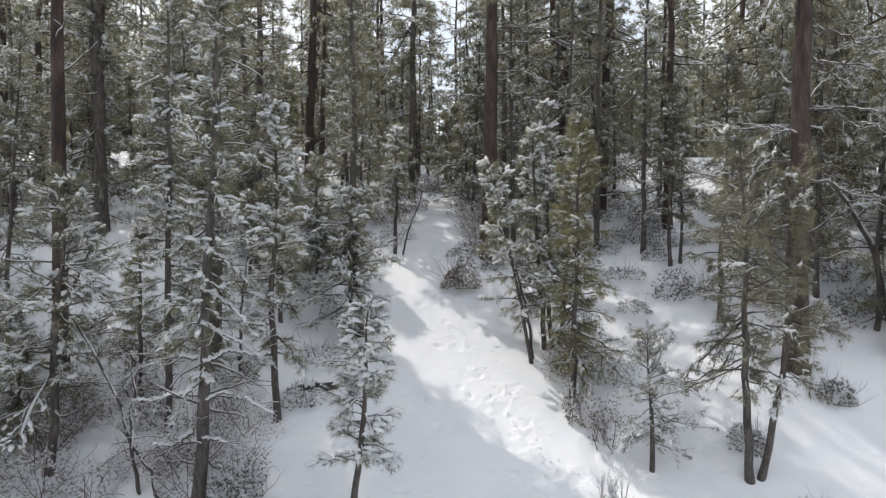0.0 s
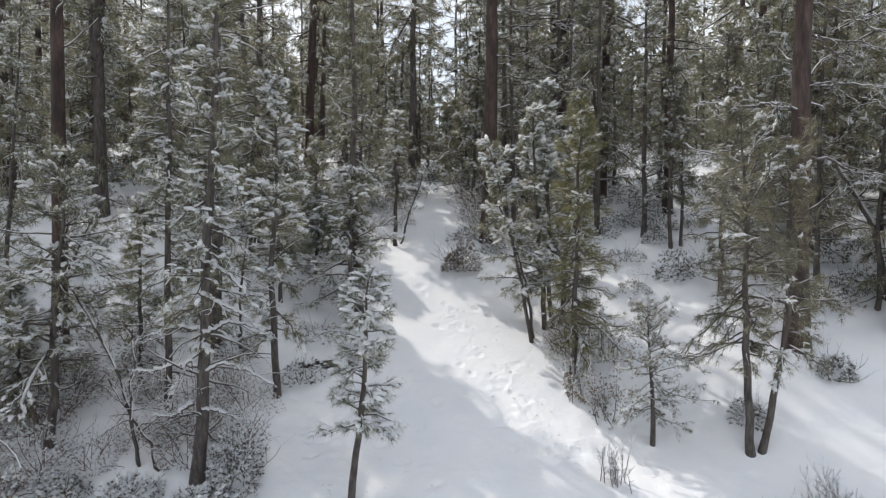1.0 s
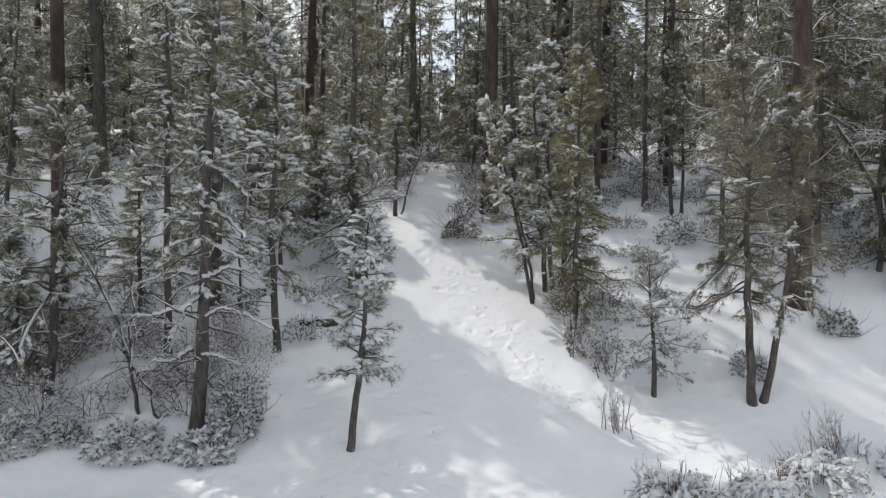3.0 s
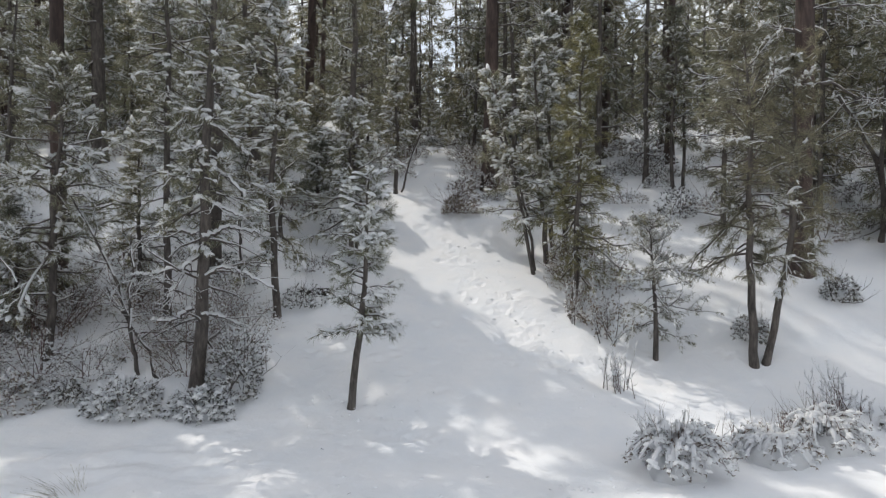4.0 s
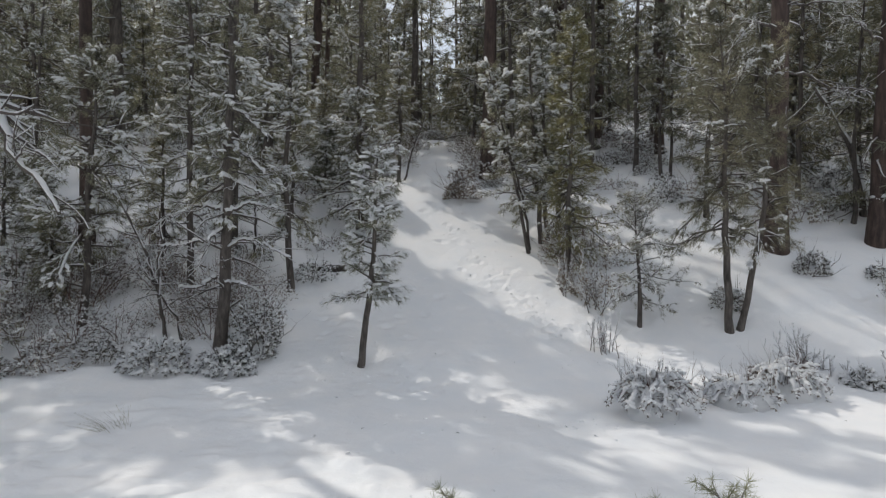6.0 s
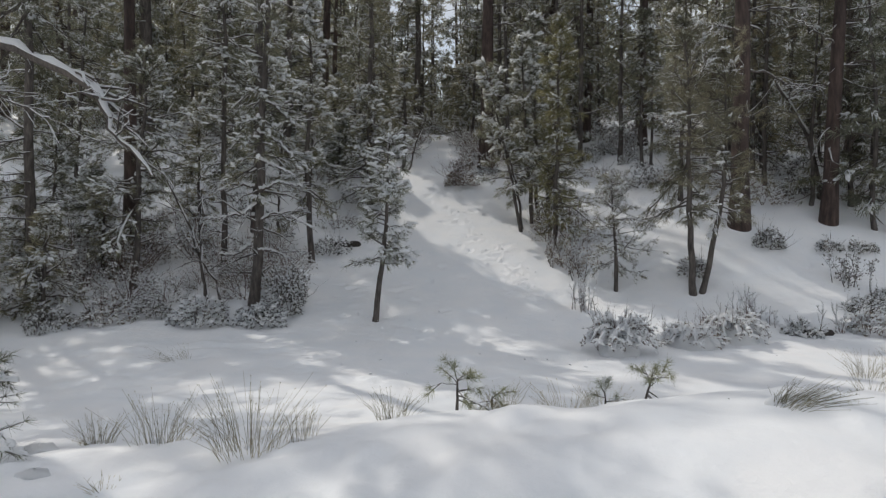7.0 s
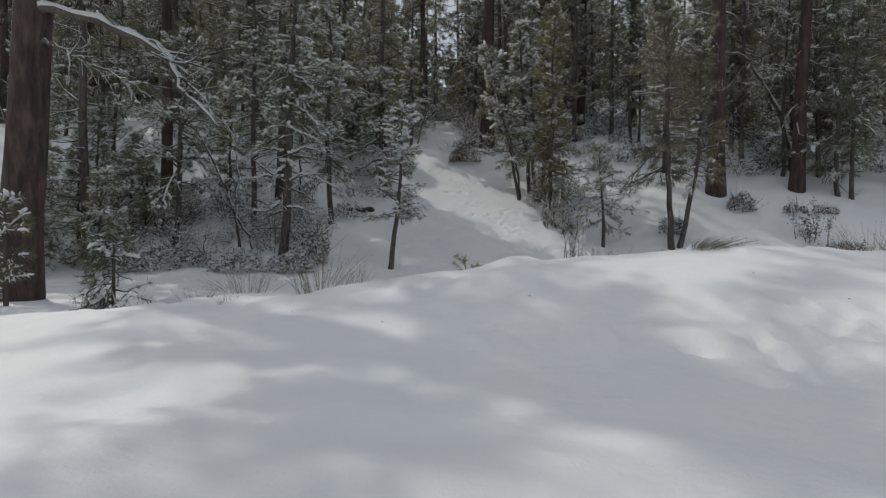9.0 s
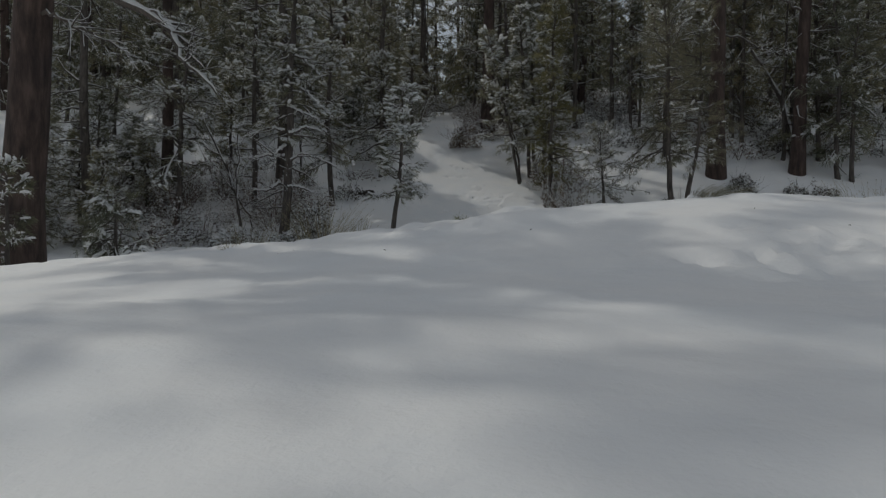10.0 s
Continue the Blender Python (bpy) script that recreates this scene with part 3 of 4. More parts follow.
def crooked_limb(parent, knots, r, seed, heap=0.8, twigs=14):
    """A long bare limb of the old pine, given by a few knots in its own space."""
    rng = np.random.default_rng(seed)
    knots = np.array(knots, float)
    s = np.linspace(0, len(knots) - 1, 22)
    pts = np.stack([np.interp(s, np.arange(len(knots)), knots[:, k]) for k in range(3)], -1)
    pts[1:-1] = (pts[:-2] + pts[1:-1] * 2 + pts[2:]) / 4
    pts[2:] += rng.normal(0, 0.028, (len(pts) - 2, 3)) * min(1.0, r / 0.05)
    rr = np.linspace(r, r * 0.22, len(pts)) * rng.uniform(0.85, 1.2, len(pts))
    wood, white = Build(), Build()
    tube(wood, pts, rr, 7)
    tube(white, pts, np.maximum(rr, 0.024) * rng.uniform(0.65, 1.35, len(pts)) * heap, 6, 0.75, 0.75)
    turn = math.atan2(knots[-1, 1] - knots[0, 1], knots[-1, 0] - knots[0, 0])
    for k in range(twigs):
        i = rng.integers(6, 21)
        bare_limb(wood, white, pts[i], turn + rng.uniform(-1.1, 1.1), rng.normal(-0.2, 0.25), rng.uniform(0.4, 1.1), rr[i] * 0.5, rng, True, 1)
    limb = part("limb", wood, BARK_TWIG, parent)
    part("snow", white, BOUGH_SNOW, limb, "thick ridge of snow along the limb")


crooked_limb(big, [(0.5, -0.1, 6.75), (1.15, -0.4, 6.9), (2.45, -0.5, 6.5), (3.4, -0.65, 6.05), (4.15, -0.84, 5.55), (4.3, -0.9, 5.1), (4.6, -1.0, 4.68), (5.0, -1.2, 4.4), (5.4, -1.44, 4.02)], 0.1, 3, 1.1)
crooked_limb(big, [(0.6, -0.3, 6.2), (1.2, -0.35, 6.05), (2.0, -0.4, 5.65), (2.95, -0.5, 5.2)], 0.055, 4)
for k, knots in enumerate([[(0.1, -0.1, 2.75), (-0.5, -0.2, 2.8), (-0.9, -0.3, 2.65), (-1.3, -0.3, 2.7)], [(0.2, -0.1, 2.6), (0.7, -0.2, 2.85), (1.2, -0.2, 2.7), (1.9, -0.3, 2.4)],
                           [(0.15, -0.15, 3.1), (0.0, -0.5, 2.9), (-0.15, -0.6, 2.5), (-0.35, -0.6, 2.2)], [(0.2, -0.1, 1.75), (0.6, -0.2, 1.75), (1.1, -0.2, 1.55)],
                           [(0.1, -0.1, 3.6), (-0.4, -0.2, 3.7), (-0.9, -0.2, 3.5)], [(0.25, -0.1, 3.5), (0.8, 0.1, 3.75), (1.4, 0.2, 3.6)], [(0.0, -0.1, 1.9), (-0.5, -0.2, 1.6), (-0.9, -0.2, 1.65)],
                           [(0.2, -0.1, 4.4), (0.7, -0.2, 4.2), (1.3, -0.3, 3.9)], [(0.2, -0.1, 5.2), (0.8, -0.2, 4.9), (1.2, -0.2, 4.5)], [(0.25, -0.1, 6.2), (0.8, -0.3, 5.9), (1.3, -0.3, 5.4)]]):
    crooked_limb(grove, knots, 0.036, 80 + k, 1.9, 7)

# long snow-lined boughs of the big ponderosas
for tree, lean, low, high, count, seed in [(right_giant, 0.35, 4.5, 10.5, 9, 600), (slope_giant, 0.9, 4.5, 10.0, 8, 620), (trail_giant, 0.15, 3.5, 10.5, 10, 640), (back_giant, 0.3, 3.5, 11.0, 10, 660)]:
    rng = np.random.default_rng(seed)
    for k in range(count):
        z = low + (high - low) * (k + rng.uniform(0, 1)) / count
        a, long = rng.choice((0.0, math.pi)) + rng.normal(0, 0.35), rng.uniform(1.6, 3.4)
        s = np.linspace(0.05, 1, 5)
        drop = np.cumsum(rng.normal(-0.05, 0.07, 5)) * long * 0.6
        base = lean * z / 26
        crooked_limb(tree, np.stack([base + np.cos(a) * long * s, np.sin(a) * long * s, z + drop], -1), 0.042, seed + k + 1, 0.8, 6)


# ---- the woods behind ----
def fill_woods():
    spec = [(16, 0.24, 1.4, 2.8, "cone"), (19, 0.38, 2.4, 3.1, "round"), (13, 0.19, 0.8, 2.6, "cone"), (23, 0.52, 4.5, 3.4, "round"), (9, 0.16, 0.5, 2.1, "cone"), (5, 0.12, 0.2, 1.6, "cone")]
    kinds = {}
    for far in (False, True):
        for k, (tall, girth, low, reach, form) in enumerate(spec):
            small = tall < 10
            kinds[k, far] = pine(0, 0, tall, girth, low, reach, 200 + k + 20 * far, (0.2, 0), limbs=(44 if small else 78) if not far else (26 if small else 46), fan=5 if not far else 3,
                                 tuft=(0.34, 0.034, 8) if not far else (0.5, 0.062, 6), snow=0.72, cap=1.5, snags=(0 if small else 3) if not far else 0, sides=7 if not far else 5, far=True,
                                 bark=BARK_RED if tall > 17 else None, label=("tall pine standing in the woods behind", "young snowy pine in the woods behind")[small],
                                 group="woods behind the trail", shape=form, place=False)
    rng = np.random.default_rng(77)
    spots, used = [], set()

    def grow(count, near, deep, power, odds, gap, wide=0.0):
        done, tries = 0, 0
        while done < count and tries < 12000:
            tries += 1
            y = near + (deep - near) * rng.uniform(0, 1) ** power
            x = (rng.uniform(-wide, wide) if wide else rng.uniform(-0.74, 0.78)) * (y + 8)
            q = x * 0.779 + y * 0.627
            trail = np.interp(y, [14, 20, 28, 42, 60, 90], [2.2, 1.0, -0.4, -0.4, -0.2, 0])
            k = int(rng.choice(6, p=odds))
            s = rng.uniform(0.85, 1.2)
            if y < 43 and abs(x - trail) < (2.4 if y < 30 else 1.5) or (y < 24 and abs(x) < 11) or (y < 27 and -1 < x < 9):
                continue
            if y >= 43 and -0.3 < x < 0.8:
                k = 5 if y < 50 else 4
            top = float(height(x, y)) + spec[k][0] * s
            # lanes where the low sun reaches the trail, the slope and the gully's floor
            lanes = ((11.3, 17.6, 4.0, 26.0), (18.2, 20.8, 2.4, 20.5), (21.4, 23.6, 2.6, 19.5), (7.6, 11.0, 0.0, 14.0), (1.6, 5.0, -0.4, 6.5))
            if y > 19 and any(a < q < b and top > z0 + (y - y0) * 1.22 for a, b, z0, y0 in lanes):
                continue
            # openings in the woods through which the sky shows
            bearing = x / y
            if (0.255 < bearing < 0.32 and top > 6.0 + 0.2 * y) or (0.36 < bearing < 0.42 and top > 6.8 + 0.27 * y) or (y > 43 and -0.035 < bearing < 0.016 and top > 3.6 + 0.21 * y) or (-0.27 < bearing < -0.2 and top > 6.8 + 0.29 * y) or (-0.11 < bearing < -0.07 and top > 6.8 + 0.31 * y):
                continue
            if any((x - a) ** 2 + (y - b) ** 2 < gap ** 2 for a, b in spots):
                continue
            spots.append((x, y))
            done += 1
            key = (k, y > 40)
            m = Matrix.Translation(at(x, y, 0.1)) @ Matrix.Rotation(rng.normal(0, 0.03), 4, "Y") @ Matrix.Rotation(rng.uniform(0, 6.28), 4, "Z") @ Matrix.Diagonal((s, s, s * rng.uniform(0.9, 1.1), 1))
            if key in used:
                copy_thing(kinds[key], m)
            else:
                kinds[key].matrix_basis = m
                used.add(key)

    grow(72, 19, 40, 1.0, [0.28, 0.14, 0.26, 0.12, 0.14, 0.06], 1.4)
    grow(38, 24, 40, 0.9, [0, 0, 0.1, 0, 0.45, 0.45], 1.0)
    grow(50, 44, 84, 1.0, [0.2, 0.05, 0.35, 0, 0.4, 0], 1.6, 0.32)
    grow(76, 40, 92, 1.1, [0.22, 0.18, 0.22, 0.14, 0.14, 0.1], 1.3)
    for x, y, k, s in [(-1.7, 45.5, 2, 1.0), (-1.2, 52, 0, 1.0), (1.9, 47, 2, 1.0), (2.5, 44.5, 4, 1.1), (-2.8, 44, 4, 1.2), (1.6, 57, 0, 1.0), (-0.9, 62, 0, 1.1), (1.3, 68, 1, 1.0), (0.2, 46, 5, 0.9), (0.5, 48, 5, 1.0), (-1.4, 66, 4, 1.0), (0.6, 72, 4, 1.0), (-0.4, 78, 4, 1.1), (-2.2, 74, 4, 1.1), (-4.3, 46, 0, 1.0), (-4.8, 54, 1, 1.0), (-5.8, 61, 1, 1.1), (-10.2, 49, 2, 1.0), (-17.2, 41.5, 2, 0.95), (-19.5, 44, 2, 1.05), (-15.8, 40.6, 2, 0.9), (-10.8, 43, 2, 1.0)]:
        copy_thing(kinds[k, True], Matrix.Translation(at(x, y, 0.1)) @ Matrix.Rotation(x * 5, 4, "Z") @ Matrix.Diagonal((s, s, s, 1)))
    # extra trees added up-sun to throw shade on the trail
    for x, y, k, s in [(-7.9, 27.5, 0, 1.05), (-10.9, 30.2, 1, 1.0), (-9.3, 29.3, 0, 1.0), (-4.0, 32.6, 4, 1.0), (-4.9, 33.8, 4, 1.15)]:
        copy_thing(kinds[k, False], Matrix.Translation(at(x, y, 0.1)) @ Matrix.Rotation(x * 5, 4, "Z") @ Matrix.Diagonal((s, s, s, 1)))
    for key, ob in kinds.items():
        if key not in used:
            ob.matrix_basis = Matrix.Translation(at(20 + 3 * key[0], 60, 0.1))


fill_woods()


def far_woods():
    """The far edge of the woods: countless distant pines."""
    rng = np.random.default_rng(12)
    stems, green, white = Build(), Build(), Build()
    for k in range(620):
        y = rng.uniform(66, 150)
        x = rng.uniform(-0.8, 0.85) * y
        tall = rng.uniform(11, 24) if abs(x) > 5 else rng.uniform(4, 8)
        if 0.25 < x / y < 0.32 or -0.28 < x / y < -0.19 or -0.12 < x / y < -0.06:
            tall = rng.uniform(7, 13)
        base = np.array(at(x, y, 0.3))
        tube(stems, [base, base + (0, 0, tall)], [0.2, 0.04], 4, cap=False)
        n = 130
        u = rng.uniform(0.06, 1, n)
        a = rng.uniform(0, 6.28, n)
        r = tall * 0.17 * (1.03 - u) ** 0.7 * rng.uniform(0.2, 1, n)
        p = base + np.stack([np.cos(a) * r, np.sin(a) * r, u * tall], -1)
        d = np.stack([np.cos(a), np.sin(a), rng.normal(0, 0.5, n)], -1)
        tufts(green, p, d, 1.2, 0.35, 2, rng, 0.7)
        lumps(white, p[:10], rng.uniform(0.15, 0.4, 10), rng, d[:10], 1.8, 0.5, 0)
    root = new("far_woods")
    part("trunk_stand", stems, BARK_DARK, root, kind="stuff")
    part("foliage", green, NEEDLES, root, smooth=False, kind="stuff")
    part("snow", white, BOUGH_SNOW, root, "snow on distant boughs", kind="stuff")
    tagged(root, "distant snowy pine woods along the ridge", "woods", kind="stuff")


far_woods()


# ---- shrubs ----
def shrub(reach, tall, seed, leaves, snow=0.7, count=300, label="", stems=9, leaf=(0.085, 0.035), name="shrub", lump=(0.022, 0.06)):
    """A rounded evergreen bush caked with snow."""
    rng = np.random.default_rng(seed)
    root = new(name)
    wood, leaf_b, white = Build(), Build(), Build()
    for k in range(stems):
        bare_limb(wood, white, (rng.normal(0, 0.12), rng.normal(0, 0.12), -0.08), k * 2.4, radians(rng.uniform(25, 80)), rng.uniform(0.8, 1.1) * max(reach, tall), 0.012, rng, False, 1)
    d = unit(rng.normal(0, 1, (count, 3)) * np.array([1, 1, 0.8]))
    d[:, 2] = np.abs(d[:, 2]) * 1.0 - 0.05
    lobes = unit(rng.normal(0, 1, (7, 3)) * np.array([1, 1, 0.5]) + np.array([0, 0, 0.4]))
    bulge = 0.62 + 0.42 * np.max(np.clip((d @ lobes.T - 0.55) / 0.45, 0, 1), 1)
    r = bulge * rng.uniform(0.35, 1.0, count) ** 0.45
    p = d * r[:, None] * np.array([reach, reach, tall])
    p[:, 2] = np.maximum(p[:, 2], 0.02)
    tufts(leaf_b, p, d + np.array([0, 0, 0.3]), leaf[0], leaf[1] * 0.7, 7, rng, 1.0)
    on = (rng.uniform(0, 1, count) < snow) & (r > 0.5 * bulge)
    q, w = p[on] + np.array([0, 0, 0.03]), d[on]
    tufts(white, q, w + np.array([0, 0, 0.2]), leaf[0] * 1.15, lump[1] * 0.8, 6, rng, 0.7, 0.2, 0.7)
    some = rng.uniform(0, 1, len(q)) < 0.42
    lumps(white, q[some], rng.uniform(lump[0], lump[1], int(some.sum())), rng, w[some], 1.6, 0.7, 0)
    part("stem_work", wood, BARK_RUDDY if leaves == LEAVES_BROWN else BARK_TWIG, root, kind="stuff")
    part("foliage", leaf_b, leaves, root, smooth=False, kind="stuff")
    part("snow", white, BOUGH_SNOW, root, "clumps of snow on the leaves", kind="stuff")
    return tagged(root, label, "shrub")


def brush(tall, seed, stems=9, leaves=None, label="", snowy=True, spread=38, name="brush", bark=None):
    """Upright leafless brush, its twigs lined with snow."""
    rng = np.random.default_rng(seed)
    root = new(name)
    white, leaf_b = Build(), Build()
    for k in range(stems):
        wood = Build()
        a = rng.uniform(0, 6.28)
        bare_limb(wood, white, (rng.normal(0, 0.18), rng.normal(0, 0.18), -0.1), a, radians(90 - abs(rng.normal(0, spread))), rng.uniform(0.6, 1.0) * tall, 0.006 + tall * 0.006, rng, snowy)
        part("stem", wood, bark or BARK_TWIG, root)
    pts = np.concatenate(white.v) if white.n else rng.normal(0, 0.3, (40, 3))
    if leaves:
        p = pts[rng.integers(0, len(pts), 300)] + rng.normal(0, 0.05, (300, 3))
        tufts(leaf_b, p, rng.normal(0, 1, p.shape), 0.07, 0.03, 4, rng, 1.0)
        part("foliage", leaf_b, leaves, root, smooth=False, kind="stuff")
    if white.n:
        q = pts[rng.integers(0, len(pts), 120)]
        lumps(white, q, rng.uniform(0.012, 0.035, len(q)), rng, None, 1.6, 0.7, 0)
        part("snow", white, BOUGH_SNOW, root, "snow along the twigs", kind="stuff")
    return tagged(root, label, "brush")


def put(ob, x, y, size=1.0, turn=0.0, sink=0.05, squash=1.0):
    ob.matrix_basis = Matrix.Translation(at(x, y, sink)) @ Matrix.Rotation(turn, 4, "Z") @ Matrix.Diagonal((size, size, size * squash, 1))
    return ob


def again(ob, x, y, size=1.0, turn=0.0, sink=0.05, squash=1.0):
    m = Matrix.Translation(at(x, y, sink)) @ Matrix.Rotation(turn, 4, "Z") @ Matrix.Diagonal((size / ob.scale[0], size / ob.scale[1], size * squash / ob.scale[2], 1))
    return copy_thing(ob, m)


def bowed_shrub(reach, tall, seed, label, boughs=46, twigs=14, mound=0.6):
    """A shrub bent down by snow: boughs that arch out under thick rolls of snow, bare twig ends sticking up."""
    rng = np.random.default_rng(seed)
    root = new("shrub")
    wood, leaf_b, white, tips = Build(), Build(), Build(), []
    nu, nv = 28, 9
    ua, va = np.meshgrid(np.linspace(0, 2 * np.pi, nu, endpoint=False), np.linspace(0.03, np.pi / 2 + 0.2, nv))
    dome = np.stack([np.cos(ua) * np.sin(va), np.sin(ua) * np.sin(va), np.cos(va)], -1).reshape(-1, 3)
    fat = mound + 0.08 * np.sin(5 * ua + seed).ravel() * np.sin(va * 2).ravel() + rng.normal(0, 0.035, len(dome))
    i, j = np.meshgrid(np.arange(nv - 1), np.arange(nu), indexing="ij")
    a, b = (i * nu + j).ravel(), (i * nu + (j + 1) % nu).ravel()
    white.add(dome * fat[:, None] * np.array([reach, reach, tall]), np.concatenate([np.stack([a, a + nu, b + nu], -1), np.stack([a, b + nu, b], -1)]))
    s = np.linspace(0, 1, 7)
    for k in range(boughs):
        az, out = k * 2.399 + rng.normal(0, 0.2), reach * rng.uniform(0.5, 1.0)
        top = tall * rng.uniform(0.62, 1.05) * (1.15 - 0.45 * out / reach)
        r = out * s ** 0.9
        z = top * np.sin(np.pi * (0.12 + 0.62 * s)) - 0.1 * s ** 3
        bend = az + rng.normal(0, 0.3) * s
        z = z + rng.normal(0, 0.035, 7) * s
        pts = np.stack([np.cos(bend) * r, np.sin(bend) * r, np.maximum(z, 0.02)], -1)
        tube(wood, pts, np.linspace(0.012, 0.005, 7), 3, cap=False)
        if k % 3:
            tube(white, pts[2:] + np.array([0, 0, 0.012]), rng.uniform(0.018, 0.052, 5) * np.array([0.7, 1, 1.1, 1, 0.6]), 5, 0.5, 0.8)
        some = pts[rng.integers(2, 7, 4)] + rng.normal(0, 0.03, (4, 3))
        lumps(white, some, rng.uniform(0.03, 0.075, 4), rng, None, 1.4, 0.75, 0)
        for n in range(3):
            q = pts[rng.integers(2, 7)]
            d = unit(np.array([math.cos(az) + rng.normal(0, 0.6), math.sin(az) + rng.normal(0, 0.6), rng.normal(0.1, 0.4)]))
            tip = q + d * rng.uniform(0.08, 0.22)
            tube(wood, [q, tip], [0.005, 0.002], 3, cap=False)
            tips += [tip, (q + tip) / 2]
    tips = np.array(tips)
    tufts(leaf_b, tips, unit(rng.normal(0, 1, tips.shape)), 0.06, 0.022, 4, rng, 1.0)
    on = rng.uniform(0, 1, len(tips)) < 0.6
    lumps(white, tips[on] + np.array([0, 0, 0.012]), rng.uniform(0.018, 0.055, int(on.sum())), rng, None, 1.5, 0.7, 0)
    for k in range(twigs):
        az = rng.uniform(0, 6.28)
        base = (math.cos(az) * reach * rng.uniform(0.1, 0.7), math.sin(az) * reach * rng.uniform(0.1, 0.7), tall * 0.45)
        bare_limb(wood, white, base, az, radians(rng.uniform(45, 88)), rng.uniform(0.3, 0.6) * tall + 0.2, 0.006, rng, k % 3 == 0, 1)
    part("stem_work", wood, BARK_RUDDY, root, kind="stuff")
    part("foliage", leaf_b, LEAVES_BROWN, root, smooth=False, kind="stuff")
    part("snow", white, BOUGH_SNOW, root, "thick rolls of snow bowing the boughs", kind="stuff")
    return tagged(root, label, "shrub")


CAKED = "rounded evergreen shrub caked with fresh snow"
# bushes along the foot of the slope
put(bowed_shrub(0.88, 1.02, 301, "bushy shrub bowed down by heavy snow", 88, 22, 0.58), 4.1, 11.7)
put(bowed_shrub(0.85, 0.62, 302, "low shrub pressed down under rolls of snow", 60, 12, 0.78), 6.15, 12.4)
put(bowed_shrub(0.85, 0.85, 303, "low spreading shrub half buried in snow", 62, 12, 0.7), 7.35, 12.9)
put(brush(1.0, 304, 10, None, "reddish leafless brush poking out of the snow", bark=BARK_RUDDY), 8.55, 14.4)
put(brush(0.95, 351, 12, None, "reddish twigs rising from a buried shrub", spread=26, bark=BARK_RUDDY), 3.95, 12.0)
put(brush(0.85, 352, 16, None, "reddish twigs rising from a buried shrub", False, 32, bark=BARK_RUDDY), 6.8, 12.9)
put(brush(0.75, 353, 13, None, "reddish twigs rising from a buried shrub", False, 32, bark=BARK_RUDDY), 5.7, 12.6)
put(shrub(0.55, 0.5, 305, LEAVES, 0.98, 160, CAKED, lump=(0.03, 0.085)), 9.5, 13.6)
put(shrub(0.9, 1.5, 306, LEAVES_BROWN, 0.28, 760, "dark twiggy shrub growing in the middle of the trail", 26, (0.09, 0.03)), 0.6, 26.0)
put(brush(1.0, 307, 12, None, "small twiggy bush at the trail's edge", True, 24, bark=BARK_RUDDY), 3.88, 15.3, 0.9, 0, 0.03, 1.1)
put(brush(1.5, 354, 11, LEAVES_BROWN, "brown twiggy bush beside the young pines", spread=34), 4.35, 17.8)
put(brush(1.3, 355, 9, LEAVES_BROWN, "brown twiggy bush beside the young pines", spread=34), 3.75, 18.7)
put(brush(0.8, 356, 14, None, "reddish twigs rising from a buried shrub", False, 32, bark=BARK_RUDDY), 7.75, 13.3)
put(brush(0.75, 357, 12, None, "reddish twigs rising from a buried shrub", False, 32, bark=BARK_RUDDY), 8.1, 14.2)
put(shrub(0.6, 0.85, 308, LEAVES, 0.8, 240, CAKED), 8.0, 17.2)
put(shrub(0.55, 0.95, 309, LEAVES, 0.75, 260, CAKED), 10.95, 18.6)
put(shrub(0.95, 0.85, 310, LEAVES, 0.95, 420, CAKED, lump=(0.03, 0.085)), -7.0, 14.6)
put(shrub(0.85, 0.75, 311, LEAVES, 0.95, 380, CAKED, lump=(0.03, 0.08)), -5.25, 14.5)
put(shrub(0.75, 1.75, 312, LEAVES, 0.75, 480, "upright evergreen shrub thick with snow"), -4.75, 15.3)
put(shrub(0.95, 1.2, 313, LEAVES_BROWN, 0.95, 420, "brownish shrub covered in snow below the pines"), -9.75, 14.6)
put(shrub(0.8, 0.8, 316, LEAVES, 0.6, 260, CAKED), -10.95, 13.9)
put(shrub(0.9, 1.0, 317, LEAVES_BROWN, 0.5, 280, "brownish shrub covered in snow below the pines"), -12.1, 15.2)
put(shrub(0.6, 0.65, 314, LEAVES, 0.8, 200, CAKED), -8.5, 14.9)
put(shrub(1.3, 1.0, 315, LEAVES, 0.6, 460, "broad dark shrub on the slope among tall pines"), 14.2, 22.6)

# the slope's foot past the twin pine
put(shrub(0.5, 0.45, 361, LEAVES, 0.6, 150, CAKED), 14.0, 18.3)
put(shrub(0.6, 0.4, 362, LEAVES, 0.5, 170, "low dark shrub on the open slope"), 13.0, 18.4)
put(brush(1.3, 363, 8, LEAVES_BROWN, "leafless bush on the open slope", spread=32), 12.6, 16.6)
put(shrub(0.9, 0.7, 364, LEAVES, 0.75, 300, CAKED), 12.2, 15.0)
put(shrub(0.8, 0.75, 365, LEAVES_BROWN, 0.92, 220, CAKED, lump=(0.03, 0.08)), 11.3, 13.7)
put(brush(0.9, 366, 8, None, "reddish twigs rising from a buried shrub", spread=28, bark=BARK_RUDDY), 10.4, 13.7)
put(shrub(0.7, 0.55, 367, LEAVES, 0.8, 220, CAKED), 13.4, 15.7)
put(brush(0.7, 368, 7, None, "reddish twigs rising from a buried shrub", spread=28, bark=BARK_RUDDY), 9.0, 14.2)

